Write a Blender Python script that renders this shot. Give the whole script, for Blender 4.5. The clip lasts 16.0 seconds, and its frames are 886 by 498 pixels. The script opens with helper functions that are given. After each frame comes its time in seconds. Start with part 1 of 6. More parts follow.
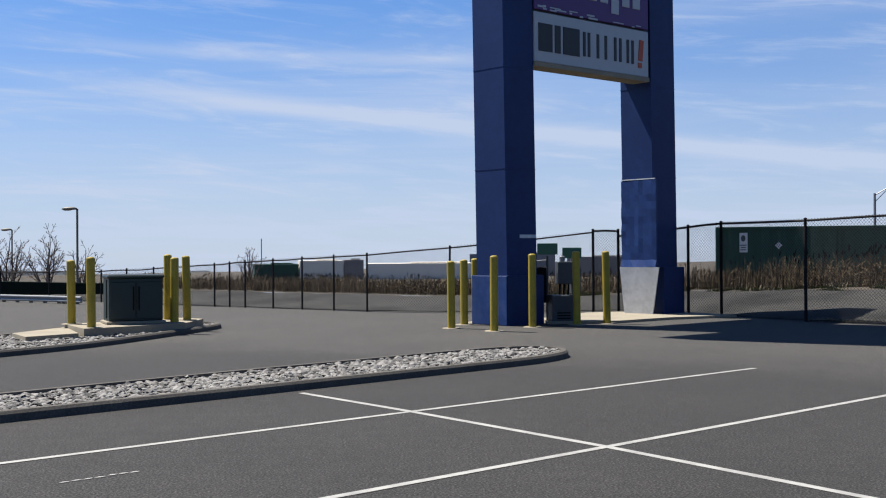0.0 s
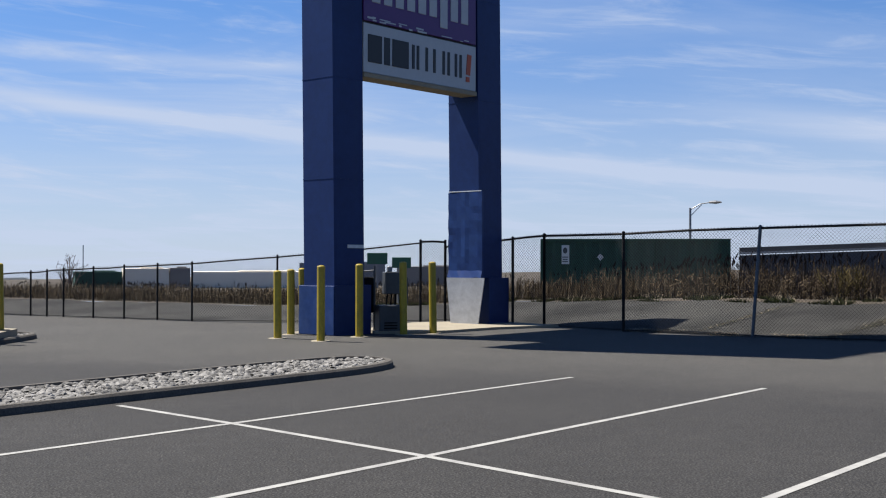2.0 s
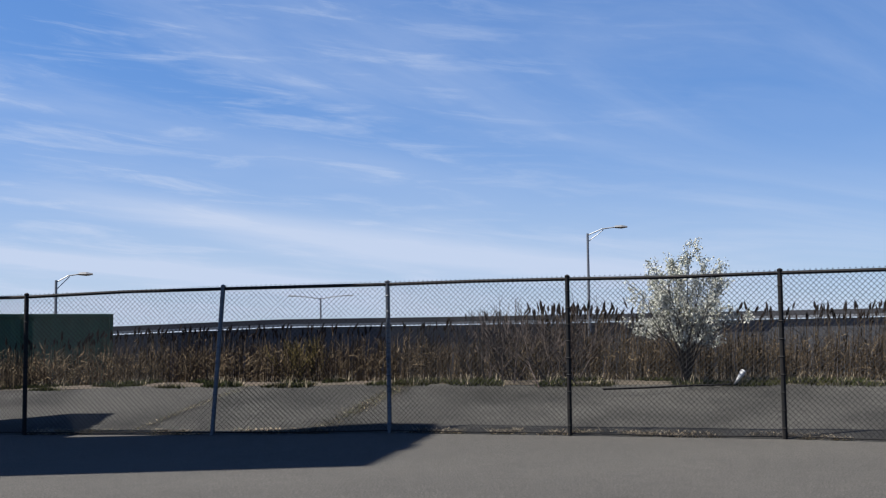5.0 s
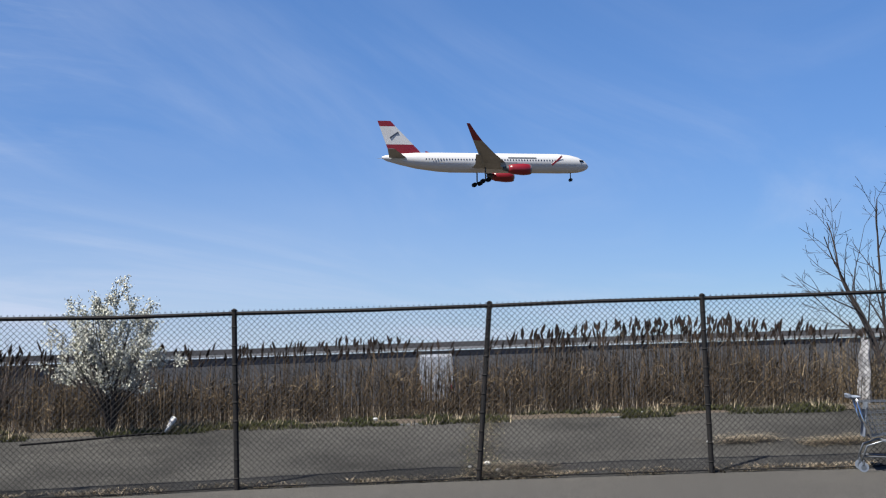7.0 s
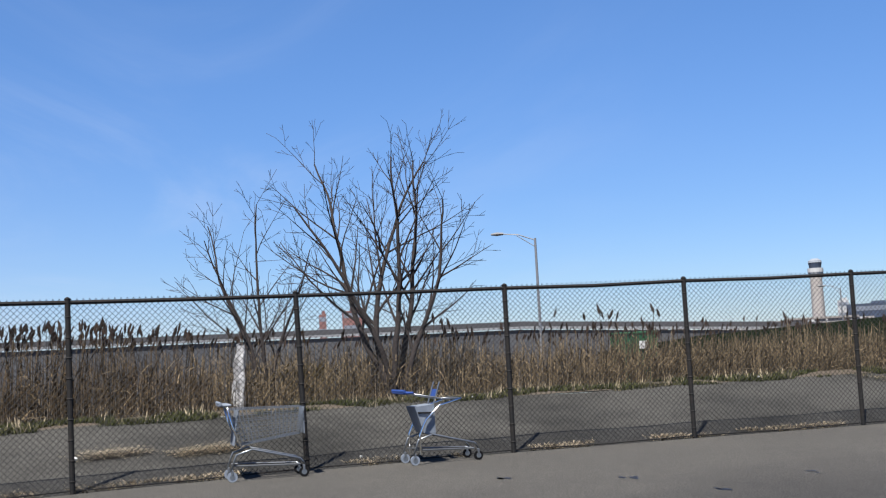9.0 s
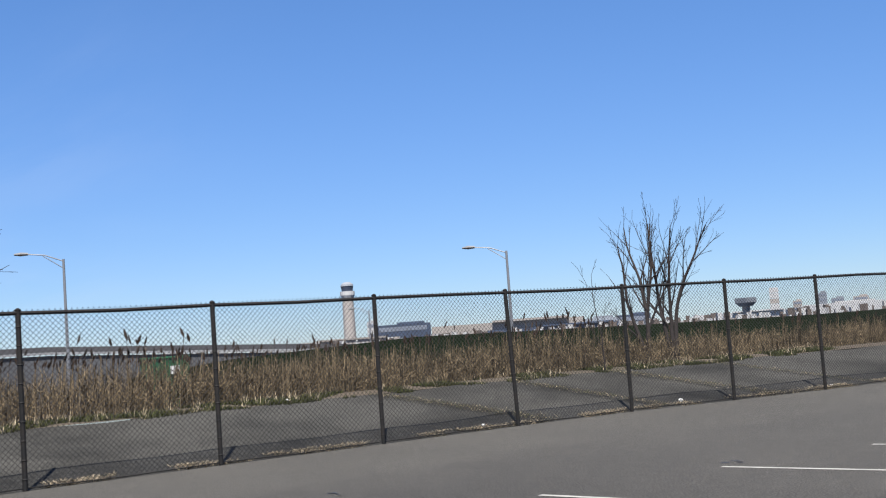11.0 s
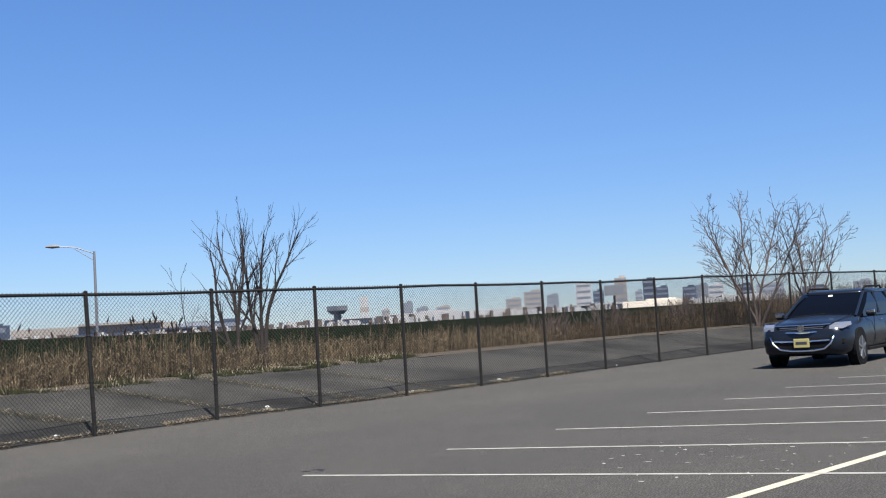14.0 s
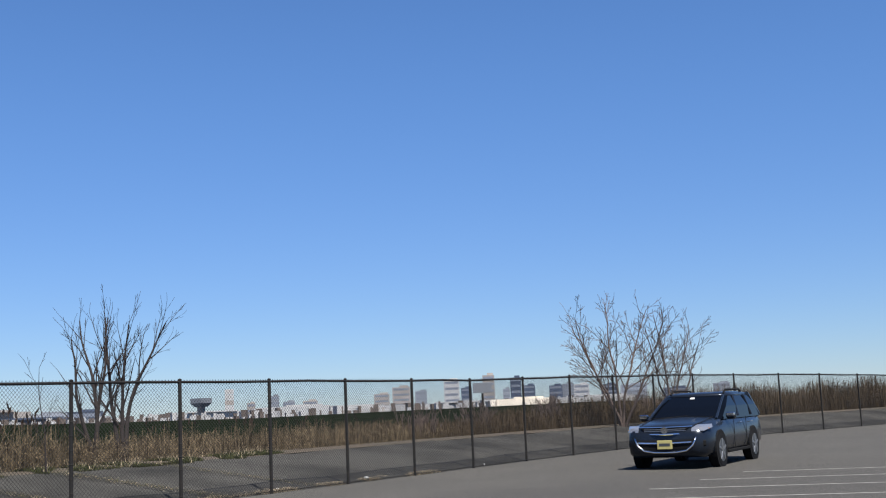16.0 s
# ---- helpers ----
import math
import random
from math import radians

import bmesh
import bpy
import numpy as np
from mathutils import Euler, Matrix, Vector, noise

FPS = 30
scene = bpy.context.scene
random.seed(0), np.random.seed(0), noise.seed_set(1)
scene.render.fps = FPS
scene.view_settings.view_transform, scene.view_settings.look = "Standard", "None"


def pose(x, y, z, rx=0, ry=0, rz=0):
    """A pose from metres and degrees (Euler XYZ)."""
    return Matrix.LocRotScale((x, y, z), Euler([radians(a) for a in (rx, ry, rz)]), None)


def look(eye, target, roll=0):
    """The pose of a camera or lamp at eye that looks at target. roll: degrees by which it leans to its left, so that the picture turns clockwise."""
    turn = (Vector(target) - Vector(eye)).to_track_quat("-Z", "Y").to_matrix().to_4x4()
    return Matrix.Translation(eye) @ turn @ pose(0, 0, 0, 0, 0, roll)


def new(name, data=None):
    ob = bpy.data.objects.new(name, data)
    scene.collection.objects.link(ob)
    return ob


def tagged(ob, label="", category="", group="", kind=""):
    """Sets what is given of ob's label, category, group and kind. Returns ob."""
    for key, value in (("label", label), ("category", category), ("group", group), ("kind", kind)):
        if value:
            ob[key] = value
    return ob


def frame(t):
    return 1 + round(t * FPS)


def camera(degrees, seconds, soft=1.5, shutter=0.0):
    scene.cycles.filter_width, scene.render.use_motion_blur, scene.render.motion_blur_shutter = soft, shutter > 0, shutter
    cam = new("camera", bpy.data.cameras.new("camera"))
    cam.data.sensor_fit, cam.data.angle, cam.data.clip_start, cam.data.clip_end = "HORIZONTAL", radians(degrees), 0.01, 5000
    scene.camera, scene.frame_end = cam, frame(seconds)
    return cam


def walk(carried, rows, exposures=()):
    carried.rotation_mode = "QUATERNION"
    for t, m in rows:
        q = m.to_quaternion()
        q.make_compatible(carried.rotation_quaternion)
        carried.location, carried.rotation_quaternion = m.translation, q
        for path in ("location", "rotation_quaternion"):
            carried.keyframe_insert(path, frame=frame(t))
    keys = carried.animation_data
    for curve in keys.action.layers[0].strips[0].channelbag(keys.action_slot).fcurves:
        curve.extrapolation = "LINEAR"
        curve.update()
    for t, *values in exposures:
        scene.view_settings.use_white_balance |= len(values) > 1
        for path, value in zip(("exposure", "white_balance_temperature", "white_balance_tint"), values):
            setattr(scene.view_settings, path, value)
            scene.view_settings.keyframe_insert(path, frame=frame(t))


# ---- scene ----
cam = camera(41.36, 16.0, soft=1.15)
PATH = [
    (0, pose(-0.000, 0.000, 1.564, 90.22, 0.33, -0.00)),
    (0.5, pose(0.019, -0.017, 1.565, 90.32, 0.21, -1.58)),
    (1, pose(0.033, -0.023, 1.568, 90.34, 0.08, -3.28)),
    (1.5, pose(0.044, -0.008, 1.572, 90.57, 0.08, -5.65)),
    (2, pose(0.068, -0.079, 1.586, 90.65, -0.14, -8.24)),
    (2.5, pose(0.115, 0.150, 1.565, 90.50, -0.48, -11.18)),
    (3, pose(0.380, 1.100, 1.500, 91.03, -0.53, -14.31)),
    (3.2, pose(0.500, 1.650, 1.470, 91.30, -0.74, -16.10)),
    (5.3, pose(0.911, 7.516, 1.423, 95.00, 0.93, -44.34)),
    (5.5, pose(0.920, 7.796, 1.432, 95.26, 1.09, -47.26)),
    (6, pose(1.049, 8.323, 1.469, 96.00, 1.75, -55.81)),
    (6.5, pose(1.054, 8.666, 1.503, 96.42, 1.85, -64.18)),
    (7, pose(1.280, 8.818, 1.521, 95.87, 1.94, -70.75)),
    (7.5, pose(1.504, 8.813, 1.532, 95.34, 2.54, -77.76)),
    (8, pose(1.805, 8.704, 1.551, 95.40, 3.01, -84.02)),
    (8.5, pose(2.002, 8.698, 1.561, 94.91, 3.13, -91.25)),
    (9, pose(2.413, 8.663, 1.559, 94.82, 3.09, -99.86)),
    (9.5, pose(2.591, 8.556, 1.567, 94.76, 2.88, -108.34)),
    (9.7, pose(2.596, 8.538, 1.573, 94.90, 3.01, -110.82)),
    (11.8, pose(2.808, 8.295, 1.588, 93.57, 4.05, -128.10)),
    (12, pose(2.844, 8.263, 1.581, 93.34, 3.88, -129.76)),
    (12.5, pose(2.859, 8.211, 1.578, 93.04, 3.60, -133.78)),
    (13, pose(2.859, 8.177, 1.578, 93.30, 3.50, -137.11)),
    (13.5, pose(2.908, 8.088, 1.581, 93.19, 3.55, -139.77)),
    (14, pose(2.925, 8.060, 1.579, 93.51, 3.43, -141.77)),
    (14.5, pose(2.936, 8.047, 1.581, 94.23, 3.11, -142.81)),
    (15, pose(2.941, 8.061, 1.585, 94.90, 2.96, -143.81)),
    (15.5, pose(2.948, 8.062, 1.598, 95.93, 2.71, -146.52)),
    (16, pose(2.949, 8.082, 1.613, 97.80, 2.47, -148.20)),
]
EXPOSURES = [(0, 1.02), (3, 1.02), (5.5, 1.08), (7, 1.08), (8, 1.14), (9, 1.24), (12.5, 1.25), (14, 1.22), (15, 1.17), (16, 1.12)]
walk(cam, PATH, EXPOSURES)

# ---- world, sun ----
SUN_TO = Vector((-0.43, 0.255, 0.866)).normalized()
world = bpy.data.worlds.new("sky")
scene.world = world
world.use_nodes = True
wt = world.node_tree
wt.nodes.clear()


def wnode(kind, **props):
    n = wt.nodes.new(kind)
    for k, v in props.items():
        if k == "op":
            n.operation = v
        elif k == "blend":
            n.blend_type = v
    return n


def wmath(op, a, b=None):
    n = wnode("ShaderNodeMath", op=op)
    for i, v in enumerate((a, b)):
        if v is None:
            continue
        if isinstance(v, (int, float)):
            n.inputs[i].default_value = v
        else:
            wt.links.new(v, n.inputs[i])
    return n.outputs[0]


def wdot(vec, d):
    n = wnode("ShaderNodeVectorMath", op="DOT_PRODUCT")
    wt.links.new(vec, n.inputs[0])
    n.inputs[1].default_value = d
    return n.outputs["Value"]


sky = wt.nodes.new("ShaderNodeTexSky")
sky.sky_type = "NISHITA"
sky.sun_disc = False
sky.sun_elevation = math.asin(SUN_TO.z)
sky.sun_rotation = math.atan2(SUN_TO.x, SUN_TO.y)
sky.air_density = 1.0
sky.dust_density = 0.0
sky.ozone_density = 1.6
sky.altitude = 600
coord = wt.nodes.new("ShaderNodeTexCoord")
gen = coord.outputs["Generated"]
sep = wt.nodes.new("ShaderNodeSeparateXYZ")
wt.links.new(gen, sep.inputs[0])
zz = wmath("MAXIMUM", wmath("ADD", sep.outputs[2], 0.08), 0.03)
comb = wt.nodes.new("ShaderNodeCombineXYZ")
wt.links.new(wmath("DIVIDE", sep.outputs[0], zz), comb.inputs[0])
wt.links.new(wmath("DIVIDE", sep.outputs[1], zz), comb.inputs[1])
mapn = wt.nodes.new("ShaderNodeMapping")
mapn.inputs["Rotation"].default_value = (0, 0, radians(28))
mapn.inputs["Scale"].default_value = (0.32, 0.85, 1)
wt.links.new(comb.outputs[0], mapn.inputs[0])


def wnoise(vec, scale, detail, rough, dist):
    n = wt.nodes.new("ShaderNodeTexNoise")
    n.inputs["Scale"].default_value = scale
    n.inputs["Detail"].default_value = detail
    n.inputs["Roughness"].default_value = rough
    n.inputs["Distortion"].default_value = dist
    wt.links.new(vec, n.inputs["Vector"])
    return n.outputs[0]


def wramp(v, a, b):
    n = wt.nodes.new("ShaderNodeMapRange")
    n.interpolation_type = "SMOOTHSTEP"
    wt.links.new(v, n.inputs[0])
    n.inputs[1].default_value, n.inputs[2].default_value = a, b
    return n.outputs[0]


wisps = wramp(wnoise(mapn.outputs[0], 0.9, 9, 0.6, 0.9), 0.40, 0.76)
patches = wramp(wnoise(comb.outputs[0], 0.4, 3, 0.5, 0.0), 0.30, 0.60)
north = wramp(wdot(gen, (0.42, 0.9, 0)), -0.05, 0.7)
cirrus = wmath("MULTIPLY", wmath("MULTIPLY", wisps, patches), north)
# long bands of high cloud, each falling towards the east, and fine level streaks
turn_deg = wmath("MULTIPLY", wmath("ARCTAN2", sep.outputs[0], sep.outputs[1]), 57.2958)
rise_deg = wmath("MULTIPLY", wmath("ARCSINE", sep.outputs[2]), 57.2958)
flat = wt.nodes.new("ShaderNodeCombineXYZ")
wt.links.new(wmath("MULTIPLY", turn_deg, 0.055), flat.inputs[0])
wt.links.new(wmath("ADD", wmath("MULTIPLY", rise_deg, 0.42), wmath("MULTIPLY", turn_deg, 0.035)), flat.inputs[1])
wander = wmath("SUBTRACT", wnoise(flat.outputs[0], 1.5, 4, 0.55, 0.2), 0.5)


def band_of_cloud(level, fall, width, start, end, strength):
    """A streak at a height (degrees) that falls with the turn, between two turns."""
    off = wmath("SUBTRACT", rise_deg, wmath("SUBTRACT", level, wmath("MULTIPLY", turn_deg, fall)))
    off = wmath("DIVIDE", wmath("ADD", off, wmath("MULTIPLY", wander, 0.55)), width)
    body = wmath("POWER", 2.718, wmath("MULTIPLY", wmath("MULTIPLY", off, off), -1.0))
    ends = wmath("MULTIPLY", wramp(turn_deg, start, start + 12), wmath("SUBTRACT", 1.0, wramp(turn_deg, end - 10, end)))
    return wmath("MULTIPLY", wmath("MULTIPLY", body, ends), strength)


streak = wmath("ADD", band_of_cloud(6.3, 0.105, 0.42, -22, 40, 0.55), band_of_cloud(10.0, 0.135, 0.6, 17, 58, 0.42))
streak = wmath("ADD", streak, band_of_cloud(9.3, 0.03, 0.35, -24, 8, 0.3))
streak = wmath("ADD", streak, band_of_cloud(14.5, 0.16, 1.0, 2, 46, 0.12))
fine = wramp(wnoise(flat.outputs[0], 2.6, 8, 0.62, 0.5), 0.47, 0.74)
fine = wmath("MULTIPLY", wmath("MULTIPLY", fine, wmath("SUBTRACT", 1.0, wramp(turn_deg, 28, 62))), wramp(turn_deg, -60, -20))
streak = wmath("ADD", streak, wmath("MULTIPLY", fine, 0.36))
low_sky = wmath("SUBTRACT", 1.0, wramp(sep.outputs[2], -0.02, 0.22))
haze = wmath("MULTIPLY", wmath("MULTIPLY", low_sky, wramp(wdot(gen, (0.2, 0.98, 0)), 0.1, 0.95)), 0.72)
cloud = wmath("MINIMUM", wmath("ADD", wmath("ADD", wmath("MULTIPLY", cirrus, 0.43), streak), haze), 0.9)
mixc = wt.nodes.new("ShaderNodeMix")
mixc.data_type = "RGBA"
wt.links.new(cloud, mixc.inputs[0])
tint = wt.nodes.new("ShaderNodeMix")
tint.data_type = "RGBA"
tint.blend_type = "MULTIPLY"
tint.inputs[0].default_value = 1.0
grade = wt.nodes.new("ShaderNodeMix")
grade.data_type = "RGBA"
grade.inputs[6].default_value = (0.63, 0.81, 1.20, 1)
grade.inputs[7].default_value = (0.75, 1.085, 1.54, 1)
wt.links.new(wramp(sep.outputs[2], 0.0, 0.34), grade.inputs[0])
zenith = wt.nodes.new("ShaderNodeMix")
zenith.data_type = "RGBA"
zenith.inputs[7].default_value = (0.42, 0.62, 0.92, 1)
wt.links.new(wramp(sep.outputs[2], 0.4, 0.85), zenith.inputs[0])
wt.links.new(grade.outputs[2], zenith.inputs[6])
wt.links.new(zenith.outputs[2], tint.inputs[7])
wt.links.new(sky.outputs[0], tint.inputs[6])
wt.links.new(tint.outputs[2], mixc.inputs[6])
mixc.inputs[7].default_value = (6.5, 7.5, 9.6, 1)
bg = wt.nodes.new("ShaderNodeBackground")
bg.inputs[1].default_value = 0.043
wt.links.new(mixc.outputs[2], bg.inputs[0])
wo = wt.nodes.new("ShaderNodeOutputWorld")
wt.links.new(bg.outputs[0], wo.inputs[0])

sun_data = bpy.data.lights.new("sun", "SUN")
sun_data.energy = 5.0
sun_data.angle = radians(0.55)
sun_data.color = (1.0, 0.955, 0.89)
sun = new("sun", sun_data)
sun.matrix_world = look(SUN_TO * 50, (0, 0, 0))


# ---- materials ----
def material(name, base, rough=0.7, metal=0.0, grain=30.0, vary=0.18, bump=0.15, stain=0.0, stain_scale=0.6,
             stain_colour=None, by_object=0.0, by_island=0.0, spec=0.5, stretch=(1, 1, 1), speck=0.0):
    m = bpy.data.materials.new(name)
    m.use_nodes = True
    nt = m.node_tree
    bsdf = nt.nodes["Principled BSDF"]
    bsdf.inputs["Roughness"].default_value = rough
    bsdf.inputs["Metallic"].default_value = metal
    bsdf.inputs["Specular IOR Level"].default_value = spec
    geo = nt.nodes.new("ShaderNodeNewGeometry")
    mp = nt.nodes.new("ShaderNodeMapping")
    mp.inputs["Scale"].default_value = stretch
    nt.links.new(geo.outputs["Position"], mp.inputs[0])
    fine = nt.nodes.new("ShaderNodeTexNoise")
    fine.inputs["Scale"].default_value = grain
    fine.inputs["Detail"].default_value = 5
    fine.inputs["Roughness"].default_value = 0.65
    nt.links.new(mp.outputs[0], fine.inputs["Vector"])
    ramp = nt.nodes.new("ShaderNodeMapRange")
    nt.links.new(fine.outputs[0], ramp.inputs[0])
    ramp.inputs[1].default_value, ramp.inputs[2].default_value = 0.25, 0.75
    ramp.inputs[3].default_value, ramp.inputs[4].default_value = 1 - vary, 1 + vary
    value = ramp.outputs[0]
    for amount, source in ((by_object, "object"), (by_island, "island")):
        if amount:
            src = nt.nodes.new("ShaderNodeObjectInfo").outputs["Random"] if source == "object" else geo.outputs["Random Per Island"]
            r2 = nt.nodes.new("ShaderNodeMapRange")
            nt.links.new(src, r2.inputs[0])
            r2.inputs[3].default_value, r2.inputs[4].default_value = 1 - amount, 1 + amount
            mul = nt.nodes.new("ShaderNodeMath")
            mul.operation = "MULTIPLY"
            nt.links.new(value, mul.inputs[0])
            nt.links.new(r2.outputs[0], mul.inputs[1])
            value = mul.outputs[0]
    if speck:
        dots = nt.nodes.new("ShaderNodeTexNoise")
        dots.inputs["Scale"].default_value = 60
        dots.inputs["Detail"].default_value = 2
        nt.links.new(mp.outputs[0], dots.inputs["Vector"])
        patch = nt.nodes.new("ShaderNodeTexNoise")
        patch.inputs["Scale"].default_value = 5
        patch.inputs["Detail"].default_value = 8
        patch.inputs["Roughness"].default_value = 0.75
        nt.links.new(mp.outputs[0], patch.inputs["Vector"])
        for source, lo, hi, a, b in ((dots, 0.4, 0.66, 1 - speck * 0.45, 1 + speck), (patch, 0.3, 0.7, 1 - speck * 0.17, 1 + speck * 0.17)):
            r4 = nt.nodes.new("ShaderNodeMapRange")
            nt.links.new(source.outputs[0], r4.inputs[0])
            for i, v in enumerate((lo, hi, a, b)):
                r4.inputs[1 + i].default_value = v
            mul = nt.nodes.new("ShaderNodeMath")
            mul.operation = "MULTIPLY"
            nt.links.new(value, mul.inputs[0])
            nt.links.new(r4.outputs[0], mul.inputs[1])
            value = mul.outputs[0]
    scale = nt.nodes.new("ShaderNodeVectorMath")
    scale.operation = "SCALE"
    nt.links.new(value, scale.inputs["Scale"])
    if stain:
        big = nt.nodes.new("ShaderNodeTexNoise")
        big.inputs["Scale"].default_value = stain_scale
        big.inputs["Detail"].default_value = 6
        big.inputs["Roughness"].default_value = 0.6
        nt.links.new(mp.outputs[0], big.inputs["Vector"])
        r3 = nt.nodes.new("ShaderNodeMapRange")
        nt.links.new(big.outputs[0], r3.inputs[0])
        r3.inputs[1].default_value, r3.inputs[2].default_value = 0.42, 0.68
        r3.inputs[4].default_value = stain
        mix = nt.nodes.new("ShaderNodeMix")
        mix.data_type = "RGBA"
        nt.links.new(r3.outputs[0], mix.inputs[0])
        mix.inputs[6].default_value = (*base, 1)
        mix.inputs[7].default_value = (*(stain_colour or [c * 0.6 for c in base]), 1)
        nt.links.new(mix.outputs[2], scale.inputs[0])
    else:
        scale.inputs[0].default_value = base
    nt.links.new(scale.outputs[0], bsdf.inputs["Base Color"])
    if bump:
        bp = nt.nodes.new("ShaderNodeBump")
        bp.inputs["Strength"].default_value = bump
        bp.inputs["Distance"].default_value = 0.01
        nt.links.new(fine.outputs[0], bp.inputs["Height"])
        nt.links.new(bp.outputs[0], bsdf.inputs["Normal"])
    return m


ASPHALT = material("asphalt", (0.0285, 0.0272, 0.0252), 0.9, grain=42, vary=0.75, bump=0.6, stain=0.5, stain_scale=0.35, stain_colour=(0.038, 0.036, 0.033), spec=0.25, speck=1.35)
APRON = material("old_asphalt", (0.0415, 0.0402, 0.0368), 0.95, grain=26, vary=0.6, bump=0.5, stain=0.95, stain_scale=0.42, stain_colour=(0.015, 0.0148, 0.0136), spec=0.15, speck=0.8)
CONCRETE = material("concrete", (0.26, 0.225, 0.16), 0.9, grain=40, vary=0.2, bump=0.3, stain=0.45, stain_scale=1.5, stain_colour=(0.16, 0.14, 0.11))
KERB = material("kerb_concrete", (0.092, 0.084, 0.073), 0.92, grain=45, vary=0.4, bump=0.5, stain=0.6, stain_scale=2.0, stain_colour=(0.052, 0.046, 0.040), spec=0.2)
PEBBLE = material("pebble", (0.15, 0.143, 0.132), 0.85, grain=60, vary=0.2, bump=0.2, by_island=0.75)
PAINT_LINE = material("road_paint", (0.3085, 0.3029, 0.2805), 0.8, grain=70, vary=0.15, bump=0.3, stain=0.7, stain_scale=4.0, stain_colour=(0.1795, 0.1739, 0.1683))
PAINT_CREAM = material("cream_road_paint", (0.4039, 0.3815, 0.2917), 0.8, grain=70, vary=0.15, bump=0.3, stain=0.5, stain_scale=4.0, stain_colour=(0.2244, 0.2076, 0.1683))
YELLOW = material("yellow_paint", (0.34, 0.25, 0.012), 0.55, grain=18, vary=0.18, bump=0.15, stain=0.6, stain_scale=3.5, stain_colour=(0.23, 0.165, 0.016))
BLUE = material("blue_painted_metal", (0.0055, 0.021, 0.094), 0.5, grain=6, vary=0.16, bump=0.1, stain=0.5, stain_scale=0.7, stain_colour=(0.009, 0.031, 0.12), spec=0.25)
BLUE_NEW = material("fresh_blue_panel", (0.014, 0.040, 0.145), 0.45, grain=5, vary=0.2, bump=0.15, stain=0.7, stain_scale=3.0, stain_colour=(0.04, 0.075, 0.2), spec=0.3)
BLUE_WRAP = material("blue_wrap", (0.0075, 0.027, 0.112), 0.45, grain=5, vary=0.2, bump=0.15, stain=0.5, stain_scale=2.0, stain_colour=(0.012, 0.040, 0.14), spec=0.3)
BARE_METAL = material("bare_sheet_metal", (0.55, 0.56, 0.57), 0.5, 0.2, grain=8, vary=0.14, bump=0.12, stain=0.4, stain_scale=2.5)
WHITE_SIGN = material("white_sign_face", (0.3815, 0.3927, 0.4039), 0.45, grain=8, vary=0.05, bump=0.03)
PURPLE = material("purple_sign_face", (0.06171, 0.01122, 0.1178), 0.45, grain=8, vary=0.08, bump=0.03)
INK = material("dark_sign_ink", (0.006732, 0.007854, 0.01122), 0.5, vary=0.05, bump=0)
ORANGE = material("orange_sign_ink", (0.3927, 0.0561, 0.01122), 0.5, vary=0.05, bump=0)
GREEN_STEEL = material("green_steel", (0.011, 0.058, 0.031), 0.55, grain=7, vary=0.25, bump=0.1, stain=0.5, stain_scale=1.2, stain_colour=(0.019, 0.048, 0.03))
DARK_GREEN = material("dark_green_cabinet", (0.004488, 0.01459, 0.01234), 0.42, grain=9, vary=0.15, bump=0.06)
GREY_BOX = material("grey_equipment", (0.055, 0.06, 0.066), 0.5, 0.3, grain=15, vary=0.12, bump=0.06)
BLACK = material("black_rubber", (0.0055, 0.0055, 0.006), 0.85, grain=40, vary=0.2, bump=0.2, spec=0.15)
FENCE_BLACK = material("black_fence_coating", (0.0105, 0.0105, 0.011), 0.75, 0.0, grain=30, vary=0.35, bump=0.25, stain=0.5, stain_scale=6, stain_colour=(0.022, 0.017, 0.014), spec=0.2)
FENCE_GREY = material("galvanised_post", (0.09537, 0.1066, 0.1234), 0.5, 0.6, grain=30, vary=0.25, bump=0.2)
WIRE = material("fence_wire", (0.014, 0.014, 0.0145), 0.7, 0.0, grain=60, vary=0.25, bump=0, spec=0.2)
SOIL = material("brown_soil", (0.0561, 0.04208, 0.02693), 0.95, grain=9, vary=0.4, bump=0.6, stain=0.6, stain_scale=0.3, stain_colour=(0.03366, 0.03085, 0.01683))
GRASS = material("spring_grass", (0.046, 0.053, 0.020), 0.95, grain=7, vary=0.4, bump=0, by_island=0.5, stain=0.6, stain_scale=0.9, stain_colour=(0.066, 0.056, 0.030), spec=0.1)
STRAW = material("dry_straw", (0.33, 0.27, 0.185), 0.9, grain=10, vary=0.3, bump=0, by_island=0.4)
WEED_DULL = material("dull_brown_weed", (0.085, 0.068, 0.042), 0.95, grain=10, vary=0.3, bump=0, by_island=0.5, spec=0.1)
REED_PALE = material("straw_reed_stalk", (0.105, 0.080, 0.050), 0.95, grain=4, vary=0.4, bump=0, by_island=0.65, stain=0.6, stain_scale=0.3, stain_colour=(0.066, 0.050, 0.031), spec=0.1)
REED = material("dry_reed_stalk", (0.050, 0.036, 0.0225), 0.95, grain=4, vary=0.4, bump=0, by_island=0.6, stain=0.6, stain_scale=0.25, stain_colour=(0.082, 0.060, 0.036), spec=0.1)
PLUME = material("reed_plume", (0.024, 0.016, 0.0125), 0.95, grain=30, vary=0.3, bump=0.4, by_island=0.6, spec=0.1)
BARK = material("bare_bark", (0.031, 0.0255, 0.0245), 0.9, grain=25, vary=0.35, bump=0.4, spec=0.15)
BARK_PALE = material("pale_bark", (0.092, 0.070, 0.061), 0.9, grain=25, vary=0.3, bump=0.3, spec=0.15)
